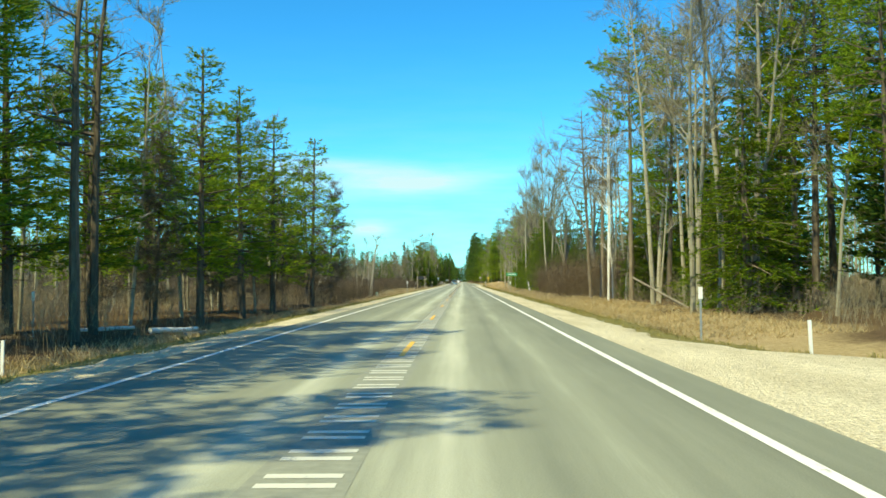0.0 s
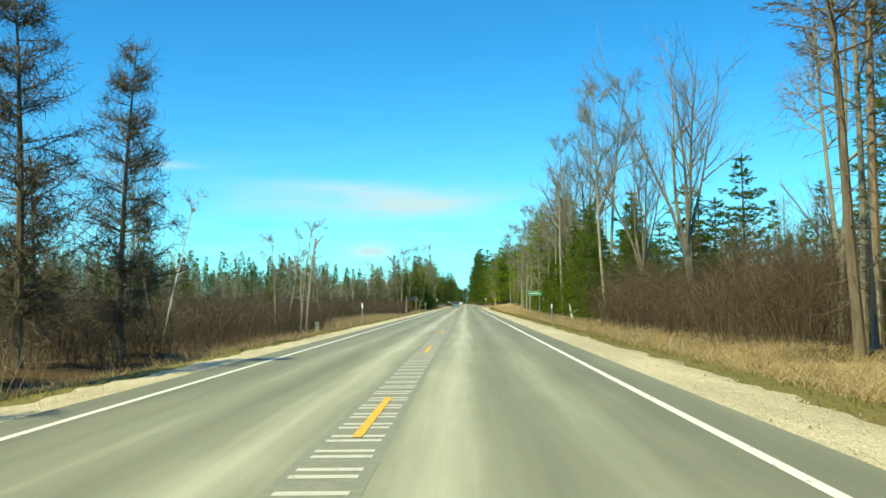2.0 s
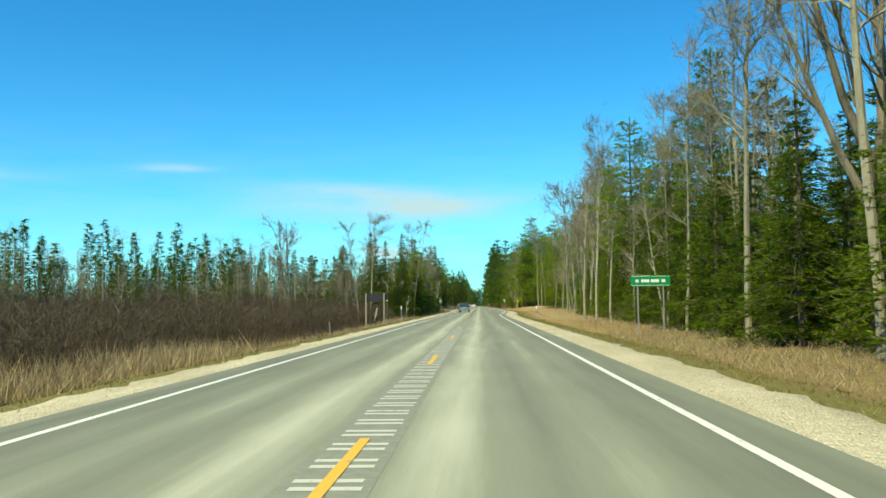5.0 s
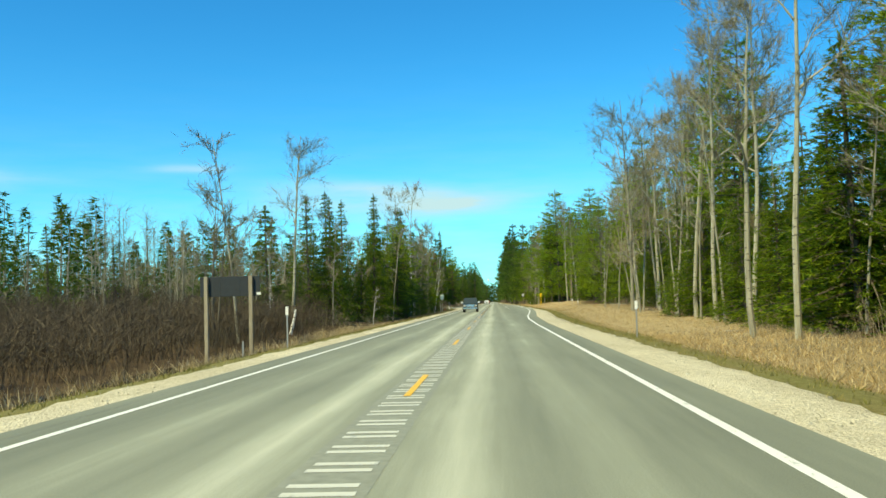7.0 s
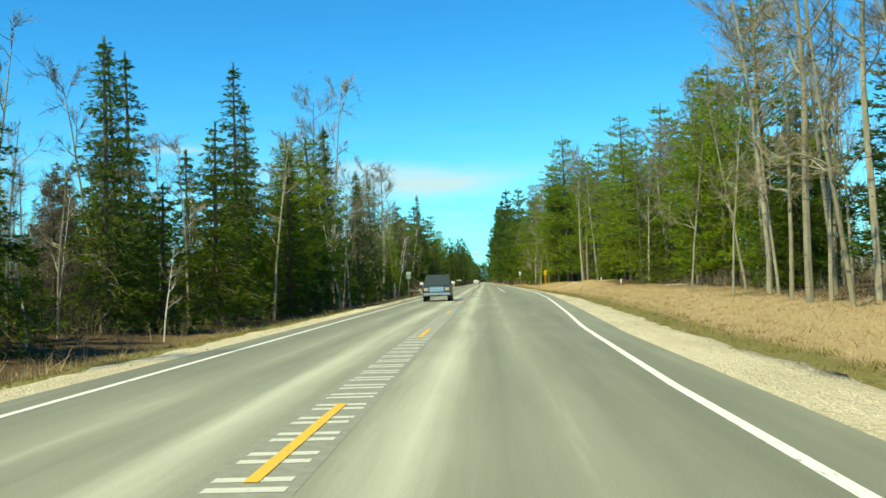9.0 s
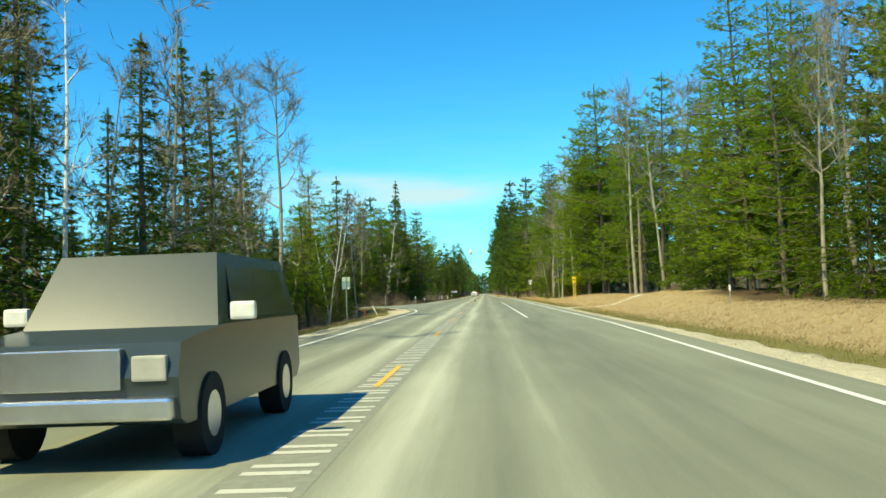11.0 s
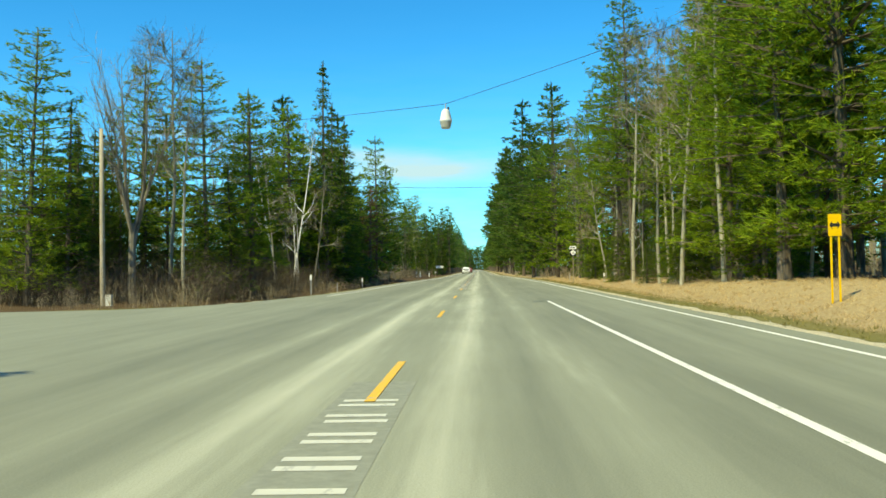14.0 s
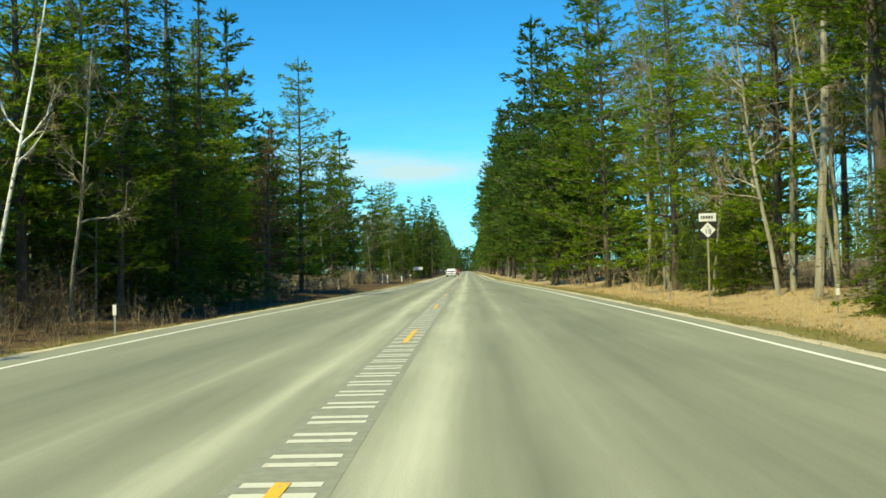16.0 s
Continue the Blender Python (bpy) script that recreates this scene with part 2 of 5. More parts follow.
BOX_GREEN = plain("pale_green_cabinet", (0.26, 0.36, 0.28), 0.6)
RUBBER = plain("rubber", (0.02, 0.02, 0.02), 0.9)
GLASS_DARK = plain("tinted_glass", (0.02, 0.025, 0.03), 0.08, spec=0.6, grime=0.05)
PAINT_DARK = plain("dark_green_car_paint", (0.03, 0.045, 0.045), 0.25, spec=0.6, grime=0.1)
PAINT_WHITE = plain("white_car_paint", (0.75, 0.76, 0.76), 0.3, spec=0.5, grime=0.08)
PAINT_RED = plain("dark_red_car_paint", (0.25, 0.02, 0.025), 0.3, spec=0.5, grime=0.1)
CHROME = plain("bright_metal", (0.65, 0.66, 0.68), 0.25, 0.9)
LAMP_GLASS = plain("lamp_refractor", (0.42, 0.41, 0.36), 0.3, spec=0.5)
WIRE = plain("dark_cable", (0.03, 0.03, 0.03), 0.7)

# ---- mesh helpers ----
RNG = np.random.default_rng(7)


class Geo:
    """Gathers vertices and faces for one mesh."""

    def __init__(self):
        self.v, self.f, self.n = [], [], 0

    def add(self, verts, faces):
        self.v.append(np.asarray(verts, float).reshape(-1, 3))
        self.f += [tuple(int(i) + self.n for i in f) for f in faces]
        self.n += len(self.v[-1])

    def tube(self, pts, radii, sides=6, cap=True):
        pts = np.asarray(pts, float)
        rings = []
        for k, p in enumerate(pts):
            d = pts[min(k + 1, len(pts) - 1)] - pts[max(k - 1, 0)]
            d = d / (np.linalg.norm(d) + 1e-9)
            a = np.cross(d, (0.0, 0.0, 1.0) if abs(d[2]) < 0.9 else (1.0, 0.0, 0.0))
            a /= np.linalg.norm(a) + 1e-9
            b = np.cross(d, a)
            ang = np.arange(sides) * 2 * np.pi / sides
            rings.append(p + radii[k] * (np.cos(ang)[:, None] * a + np.sin(ang)[:, None] * b))
        faces = []
        for k in range(len(pts) - 1):
            for s in range(sides):
                q = (s + 1) % sides
                faces.append((k * sides + s, k * sides + q, (k + 1) * sides + q, (k + 1) * sides + s))
        if cap:
            faces.append(tuple((len(pts) - 1) * sides + s for s in range(sides)))
        self.add(np.concatenate(rings), faces)

    def blades(self, base, tip, width):
        """Thin triangles from base to tip, all at once."""
        base, tip = np.asarray(base, float), np.asarray(tip, float)
        d = tip - base
        side = np.cross(d, RNG.normal(size=d.shape))
        side /= np.linalg.norm(side, axis=1)[:, None] + 1e-9
        w = np.broadcast_to(np.asarray(width, float), (len(base),))[:, None] / 2
        m = base + d * 0.35
        v = np.stack([base, m + side * w, tip, m - side * w], 1).reshape(-1, 3)
        k = np.arange(len(base))[:, None] * 4 + np.arange(4)
        self.add(v, k.tolist())

    def slivers(self, base, tip, width):
        base, tip = np.asarray(base, float), np.asarray(tip, float)
        d = tip - base
        side = np.cross(d, RNG.normal(size=d.shape))
        side /= np.linalg.norm(side, axis=1)[:, None] + 1e-9
        w = np.broadcast_to(np.asarray(width, float), (len(base),))[:, None] / 2
        v = np.stack([base + side * w, tip, base - side * w], 1).reshape(-1, 3)
        k = np.arange(len(base))[:, None] * 3 + np.arange(3)
        self.add(v, k.tolist())

    def box(self, lo, hi, bev=0.0):
        bm = bmesh.new()
        bmesh.ops.create_cube(bm, size=1.0)
        lo, hi = Vector(lo), Vector(hi)
        for v in bm.verts:
            v.co = Vector(((lo[i] + hi[i]) / 2 + v.co[i] * (hi[i] - lo[i]) for i in range(3)))
        if bev:
            bmesh.ops.bevel(bm, geom=bm.edges[:], offset=bev, segments=2, affect="EDGES", profile=0.6)
        bm.verts.index_update()
        self.add([v.co for v in bm.verts], [[v.index for v in f.verts] for f in bm.faces])
        bm.free()

    def mesh(self, name, *mats, smooth=False):
        me = bpy.data.meshes.new(name)
        v = np.concatenate(self.v) if self.v else np.zeros((0, 3))
        me.from_pydata(v.tolist(), [], self.f)
        for m in mats:
            me.materials.append(m)
        if smooth:
            me.shade_smooth()
        me.update()
        return me


def part(name, geo, material, parent, label="", smooth=False):
    ob = new(name, geo.mesh(name, material, smooth=smooth))
    ob.parent = parent
    if label:
        tagged(ob, label)
    return ob


def holder(name, m, label, category, group="", kind=""):
    ob = new(name)
    ob.empty_display_size = 0.2
    ob.matrix_basis = m
    return tagged(ob, label, category, group, kind)


def smooth_step(a, b, x):
    t = np.clip((np.asarray(x, float) - a) / (b - a), 0, 1)
    return t * t * (3 - 2 * t)


# ---- plan of the road: edges along y ----
def left_pave(y):
    return np.interp(y, [-60, 366, 371, 376, 382, 387, 391, 395, 398.5, 400, 400.5, 408, 408.4, 409, 411, 415, 420, 428, 436, 450, 475, 530, 1600],
                     [-4.3, -4.3, -4.7, -5.3, -6.2, -7.2, -8.3, -10, -13, -18, -22, -22, -16, -12.5, -10.3, -9.0, -8.2, -7.4, -7.0, -7.0, -6.2, -4.3, -4.3])


def right_pave(y):
    return np.interp(y, [-60, 240, 262, 278, 303, 325, 450, 480, 550, 1600], [4.3, 4.3, 4.7, 5.4, 6.4, 7.0, 7.0, 6.6, 4.3, 4.3])


def left_gravel(y):
    return np.interp(y, [-60, 364, 377, 390, 1600], [1.35, 1.35, 1.9, 0.8, 0.8]) * np.interp(y, [-60, 1600], [1, 1])


def right_gravel(y):
    return np.interp(y, [-60, 0, 5, 15, 18.5, 20.5, 25, 300, 330, 1600], [1.5, 3, 8, 8, 4.2, 2.6, 1.6, 1.5, 0.8, 0.8])


def land(x, y):
    """Height of the ground beside the road."""
    x, y = np.asarray(x, float), np.asarray(y, float)
    lp, rp = left_pave(y), right_pave(y)
    dl, dr = lp - left_gravel(y) - x, x - rp - right_gravel(y)
    fl = np.where((y > 386) & (y < 408), 0.15, 1.0)
    left = -0.15 - fl * (0.45 * smooth_step(0.3, 3.0, dl) - 0.25 * smooth_step(4.0, 7.0, dl))
    wet = smooth_step(60, 90, y) * (1 - smooth_step(225, 250, y))
    left = left - 0.25 * wet * smooth_step(1.0, 3.0, dl)
    inter = smooth_step(374, 383, y) * (1 - smooth_step(411, 418, y))
    left = left * (1 - inter) - 0.05 * inter
    bank = np.exp(-((y - 405) / 22.0) ** 2) * 0.35 + np.exp(-((y - 366) / 13.0) ** 2) * 0.62 + 0.25 * smooth_step(280, 320, y)
    right = -0.15 - 0.40 * smooth_step(0.3, 3.0, dr) * (1 - 0.8 * smooth_step(230, 300, y)) + 0.2 * smooth_step(4, 7, dr) + bank * smooth_step(2.0, 8.5, dr)
    drive = np.exp(-((y - 10) / 6.0) ** 2)
    right = right * (1 - drive) + drive * -0.15
    z = np.where(x < 0, left, right)
    inside = (dl < 0) & (dr < 0)
    return np.where(inside, np.where(x < -4.5, -0.15 + 0.12 * inter, -0.15), z)


def bumps(x, y):
    return 0.05 * np.sin(x * 1.7 + y * 0.9) * np.sin(y * 1.3 - x * 0.4) + 0.04 * np.sin(x * 3.1 - y * 2.3)


def ground_z(x, y):
    off = np.minimum(np.abs(np.asarray(x, float) - left_pave(y)), np.abs(np.asarray(x, float) - right_pave(y)))
    flat = smooth_step(374, 383, np.asarray(y, float)) * (1 - smooth_step(411, 420, np.asarray(y, float))) * (np.asarray(x, float) < 0)
    return land(x, y) + bumps(np.asarray(x, float), np.asarray(y, float)) * smooth_step(1.5, 3.5, off) * (1 - flat)


# ---- ground: one sheet out to the horizon ----
gx = np.concatenate([[-3000, -900, -300, -140, -90, -65, -50], np.arange(-42, -22, 2.0), np.arange(-22, -4, 0.6), [-3, 0, 3], np.arange(4, 24, 0.6), np.arange(24, 44, 2.0), [50, 65, 90, 140, 300, 900, 3000]])
gy = np.concatenate([[-600, -200, -100, -60], np.arange(-40, 560, 1.5), np.arange(560, 800, 12), [850, 950, 1100, 1400, 2000, 4000]])
GX, GY = np.meshgrid(gx, gy)
GZ = ground_z(GX, GY)
verts = np.stack([GX, GY, GZ], -1).reshape(-1, 3)
nx, ny = len(gx), len(gy)
faces = [(j * nx + i, j * nx + i + 1, (j + 1) * nx + i + 1, (j + 1) * nx + i) for j in range(ny - 1) for i in range(nx - 1)]
me = bpy.data.meshes.new("ground")
me.from_pydata(verts.tolist(), [], faces)
me.materials.append(SOIL)
X, Y = verts[:, 0], verts[:, 1]
dl = left_pave(Y) - left_gravel(Y) - X
dr = X - right_pave(Y) - right_gravel(Y)
wob = 1.2 * np.sin(Y * 0.21) + 0.8 * np.sin(Y * 0.57 + 1)
tan_r = smooth_step(0.8, 2.0, dr) * (1 - smooth_step(8 + wob, 11 + wob, dr)) * np.where(Y > 225, 1.0, np.where(Y < 92, 0.75, np.where(Y < 190, 0.25, 0.55)))
tan_l = 0.5 * smooth_step(1.5, 2.5, dl) * (1 - smooth_step(3.0, 5.0, dl)) * np.where((Y > 90) & (Y < 250), 1.0, 0.2)
litter = np.maximum(smooth_step(3.0 + 0.4 * wob, 5.0 + 0.4 * wob, dl), smooth_step(np.where(Y > 225, 9, 6) + wob, np.where(Y > 225, 11.5, 8) + wob, dr))
edge = 0.8 * np.maximum(smooth_step(-0.4, 0.2, dl) * (1 - smooth_step(0.8, 2.2, dl)), smooth_step(-0.4, 0.2, dr) * (1 - smooth_step(0.6, 1.8, dr)))
cover = me.color_attributes.new("cover", "FLOAT_COLOR", "POINT")
cover.data.foreach_set("color", np.stack([np.maximum(tan_l, tan_r), litter, edge, np.ones_like(X)], -1).ravel().astype(np.float32))
me.shade_smooth()
tagged(new("ground", me), "brown leaf litter and dry grass ground beside the road", "ground", kind="structure")

# ---- road ----


def ribbon(y0, y1, step, fa, fb, z):
    g = Geo()
    ys = np.arange(y0, y1 + step * 0.5, step)
    a, b = fa(ys), fb(ys)
    v = np.stack([np.stack([a, ys, np.full_like(ys, z)], -1), np.stack([b, ys, np.full_like(ys, z)], -1)], 1).reshape(-1, 3)
    g.add(v, [(2 * k, 2 * k + 1, 2 * k + 3, 2 * k + 2) for k in range(len(ys) - 1)])
    return g


road = tagged(new("road", ribbon(-60, 1600, 1.0, left_pave, right_pave, 0.0).mesh("road", ASPHALT)), "worn grey asphalt two-lane highway with pale wheel tracks", "road", kind="structure")
sr = Geo()
sr.add([(-120, 400.6, -0.012), (-21.5, 400.6, -0.004), (-21.5, 407.9, -0.004), (-120, 407.9, -0.012)], [(0, 1, 2, 3)])
tagged(new("road_side", sr.mesh("road_side", ASPHALT)), "grey asphalt side road meeting the highway", "road", kind="structure")


def shoulder(name, inner, outer, y0, y1, sgn):
    g = Geo()
    ys = np.arange(y0, y1, 0.75)
    a, w = inner(ys), outer(ys)
    rows = []
    for k, (s, z) in enumerate(((-0.25, -0.02), (0.0, -0.012), (0.35, -0.03), (0.7, -0.06), (0.97, -0.10), (1.10, -0.20), (1.22, -0.32))):
        wob = 0.10 * RNG.normal(size=len(ys)) * (k > 3) + 0.04 * RNG.normal(size=len(ys)) * (k == 1)
        rows.append(np.stack([a + sgn * (w * s + wob), ys, np.full_like(ys, z) + 0.012 * RNG.normal(size=len(ys)) * (k > 1)], -1))
    n = len(ys)
    g.add(np.concatenate(rows), [(k * n + i, k * n + i + 1, (k + 1) * n + i + 1, (k + 1) * n + i) for k in range(len(rows) - 1) for i in range(n - 1)])
    tagged(new(name, g.mesh(name, GRAVEL, smooth=True)), "pale tan gravel road shoulder", "shoulder", kind="structure")


shoulder("shoulder_left_south", left_pave, left_gravel, -60, 391, -1)
shoulder("shoulder_left_north", left_pave, left_gravel, 409, 700, -1)
shoulder("shoulder_right", right_pave, right_gravel, -60, 700, 1)


def lane_line(name, xs, ys, width, label, z=0.004, mat=WHITE_LINE):
    g = Geo()
    xs, ys = np.asarray(xs, float), np.asarray(ys, float)
    d = np.stack([np.gradient(xs), np.gradient(ys)], -1)
    d /= np.linalg.norm(d, axis=1)[:, None]
    nrm = np.stack([d[:, 1], -d[:, 0]], -1) * width / 2
    v = np.stack([np.stack([xs - nrm[:, 0], ys - nrm[:, 1], np.full_like(xs, z)], -1), np.stack([xs + nrm[:, 0], ys + nrm[:, 1], np.full_like(xs, z)], -1)], 1).reshape(-1, 3)
    g.add(v, [(2 * k, 2 * k + 1, 2 * k + 3, 2 * k + 2) for k in range(len(xs) - 1)])
    ob = part(name, g, mat, road, label)
    return ob


ys = np.arange(-60, 368, 2.0)
lane_line("edge_line", np.interp(ys, [-60, 360, 368], [-3.6, -3.6, -3.75]), ys, 0.12, "white painted edge line")
cy = np.array([365.8, 371, 376, 382.2])
lane_line("edge_line", [-3.75, -4.2, -4.78, -5.75], cy, 0.12, "white painted edge line")
ys = np.arange(422, 1500, 3.0)
lane_line("edge_line", np.interp(ys, [422, 430, 453, 475, 520, 1500], [-6.7, -6.35, -6.0, -5.2, -3.6, -3.6]), ys, 0.12, "white painted edge line")
ys = np.arange(-60, 1500, 2.0)
lane_line("edge_line", np.interp(ys, [-60, 238, 252, 265, 275, 290, 303, 330, 450, 480, 545, 1500], [3.58, 3.58, 3.7, 4.05, 4.55, 5.2, 5.75, 6.4, 6.4, 5.9, 3.6, 3.6]), ys, 0.12, "white painted edge line")
ys = np.arange(340, 411.5, 2.0)
lane_line("lane_line", np.full_like(ys, 3.68), ys, 0.12, "solid white turn lane line")

dash_mesh = None
for k in range(-4, 60):
    y0 = 3.4 + 15.24 * k
    if dash_mesh is None:
        ob = lane_line("centre_dash", [0, 0], [0, 3.81], 0.105, "yellow painted centre dash", 0.009, YELLOW_LINE)
        dash_mesh = ob.data
    else:
        ob = new("centre_dash", dash_mesh)
        ob.parent = road
        tagged(ob, "yellow painted centre dash")
    ob.location = (0.0, y0, 0.0)

# milled rumble grooves in pairs along the centre line
strip = ribbon(-60, 386, 2.0, lambda y: np.full_like(y, -0.36), lambda y: np.full_like(y, 0.36), 0.002)
part("sealed_strip", strip, SEAL, road, "darker sealed centre strip")
strip = ribbon(431, 800, 2.0, lambda y: np.full_like(y, -0.36), lambda y: np.full_like(y, 0.36), 0.002)
part("sealed_strip", strip, SEAL, road, "darker sealed centre strip")

# ---- trees ----
def unit(v):
    return v / (np.linalg.norm(v) + 1e-9)


def bent(start, way, length, n, wobble, lift=0.0):
    """A bent line of n + 1 points."""
    p, d, out = np.array(start, float), unit(np.array(way, float)), [np.array(start, float)]
    for _ in range(n):
        d = unit(d + RNG.normal(size=3) * wobble + (0, 0, lift))
        p = p + d * length / n
        out.append(p.copy())
    return np.array(out)


def along(pts, s):
    """Points at the fractions s of a bent line."""
    k = np.clip(np.asarray(s) * (len(pts) - 1), 0, len(pts) - 1.001)
    i = k.astype(int)
    return pts[i] + (pts[i + 1] - pts[i]) * (k - i)[:, None]


def tufts(g, centres, ways, size, each, spread, width):
    """Sprays of needles at the centres."""
    c = np.repeat(centres, each, 0)
    w = np.repeat(ways, each, 0)
    d = w + RNG.normal(size=c.shape) * (spread, spread, spread * 0.6)
    d /= np.linalg.norm(d, axis=1)[:, None] + 1e-9
    ln = size * RNG.uniform(0.6, 1.25, len(c))[:, None]
    g.slivers(c - d * ln * 0.15, c + d * ln, width * RNG.uniform(0.7, 1.3, len(c)))


def make_conifer(name, H, base, reach, levels, per, tuft, each, kind, needle, barkmat, label, width=0.10, bare=0.35, radius=0.15, gap=0.0, dead=0):
    """A tree with whorls of branches: kind sets the outline of the crown."""
    root = holder(name, Matrix(), label, "tree")
    t, c = Geo(), Geo()
    n = 9
    trunk = np.zeros((n + 1, 3))
    trunk[:, 2] = np.linspace(-0.4, H, n + 1)
    trunk[1:, :2] = np.cumsum(RNG.normal(size=(n, 2)) * 0.010 * H / 10, 0)
    t.tube(trunk, np.linspace(radius, 0.015, n + 1) ** 0.9 + 0.01, 7)
    for k in range(levels):
        f = (k + RNG.uniform(0, 0.9)) / levels
        z = H * (base + (1 - base) * f) * 0.985
        if kind == "cone":
            r = reach * (1 - f) ** 0.85 * min(1.0, 0.55 + f * 6) + 0.15
            lift, droop = 0.18 * (f - 0.4), -0.10
        elif kind == "pine":
            r = reach * (0.35 + 0.75 * math.sin(math.pi * min(1, 0.22 + 0.70 * f))) * (1.0 - 0.55 * f * f)
            lift, droop = 0.02 + 0.25 * f, 0.02
        else:
            r = reach * (0.5 + 0.6 * math.sin(math.pi * (0.15 + 0.8 * f)))
            lift, droop = 0.25, 0.03
        r *= 1 if RNG.random() > gap else 0.4
        a0 = RNG.uniform(0, 6.28)
        for j in range(per):
            if RNG.random() < 0.12:
                continue
            a = a0 + j * 2 * math.pi / per + RNG.normal() * 0.3
            ln = r * RNG.uniform(0.65, 1.2)
            at = along(trunk, np.array([(z + 0.4) / (H + 0.4)]))[0]
            way = np.array([math.cos(a), math.sin(a), lift + RNG.normal() * 0.08])
            line = bent(at, way, ln, 3, 0.10, droop)
            t.tube(line, np.linspace(0.012 + 0.012 * ln, 0.006, 4), 3, False)
            m = max(5, int(ln * tuft[0] * 1.7))
            q = np.sort(RNG.uniform(bare, 1.0, m))
            axis = unit((line[-1] - line[0]) * (1, 1, 0))
            cross = np.array([-axis[1], axis[0], 0.0])
            fan = RNG.uniform(-1, 1, m) * (0.10 + 0.34 * ln * np.sin(np.pi * np.clip(0.15 + 0.8 * q, 0, 1)))
            hang = (-0.10 if kind == "cone" else 0.04) * np.abs(fan)
            pts = along(line, q) + cross * fan[:, None] + RNG.normal(size=(m, 3)) * np.array([0.06, 0.06, 0.05 + 0.02 * ln])
            pts[:, 2] += hang
            ways = axis + cross * (np.sign(fan) * 0.7)[:, None] + np.array([0, 0, 0.22 if kind != "cone" else -0.05])
            tufts(c, pts, ways, tuft[1] * (0.7 + 0.3 * (1 - f)), each, 0.62, width)
    if kind == "cone" or kind == "pine":
        s = np.full((14, 3), 0.0)
        s[:, 2] = np.linspace(H * 0.90, H, 14)
        tufts(c, s + trunk[-1] * (1, 1, 0), np.tile((0.0, 0.0, 1.0), (14, 1)), tuft[1] * 0.8, 7, 0.45, width)
    for k in range(dead):
        z = H * RNG.uniform(0.12, base + 0.05)
        a = RNG.uniform(0, 6.28)
        at = along(trunk, np.array([z / H]))[0]
        line = bent(at, (math.cos(a), math.sin(a), -0.05), RNG.uniform(0.6, 1.8), 3, 0.2)
        t.tube(line, (0.022, 0.015, 0.010, 0.004), 3, False)
        b = along(line, RNG.uniform(0.3, 1, 5))
        c2 = b + unit(line[-1] - line[0]) * 0.25 + RNG.normal(size=b.shape) * 0.15
        t.slivers(b, c2, 0.015)
    part("trunk", t, barkmat, root)
    part("crown", c, needle, root)
    return root


def make_larch(name, H, reach, label):
    """A conifer bare of needles: level branches with fine twigs."""
    root = holder(name, Matrix(), label, "tree")
    t, c = Geo(), Geo()
    trunk = bent((0, 0, -0.4), (0, 0, 1), H + 0.4, 8, 0.012)
    t.tube(trunk, np.linspace(0.15, 0.015, 9), 7)
    for k in range(135):
        f = RNG.uniform(0, 1) ** 1.15
        at = along(trunk, np.array([0.16 + 0.83 * f]))[0]
        a = RNG.uniform(0, 6.28)
        ln = reach * ((1 - f) ** 0.8 * RNG.uniform(0.6, 1.2) + 0.12) * min(1, 0.4 + f * 5)
        line = bent(at, (math.cos(a), math.sin(a), 0.10 + 0.35 * f), ln, 4, 0.12, 0.03)
        t.tube(line, np.linspace(0.022, 0.006, 5), 3, False)
        m = int(14 + ln * 13)
        b = along(line, RNG.uniform(0.15, 1, m))
        d = unit(line[-1] - line[0]) * 0.5 + RNG.normal(size=(m, 3)) * 0.55
        tip = b + d * RNG.uniform(0.25, 0.6, m)[:, None]
        c.slivers(b, tip, 0.022)
        b2 = np.repeat(b, 2, 0) + np.repeat(d, 2, 0) * 0.25
        c.slivers(b2, b2 + RNG.normal(size=b2.shape) * 0.22, 0.018)
    part("trunk", t, BARK_PINE, root)
    part("crown", c, TWIG_LARCH, root)
    return root


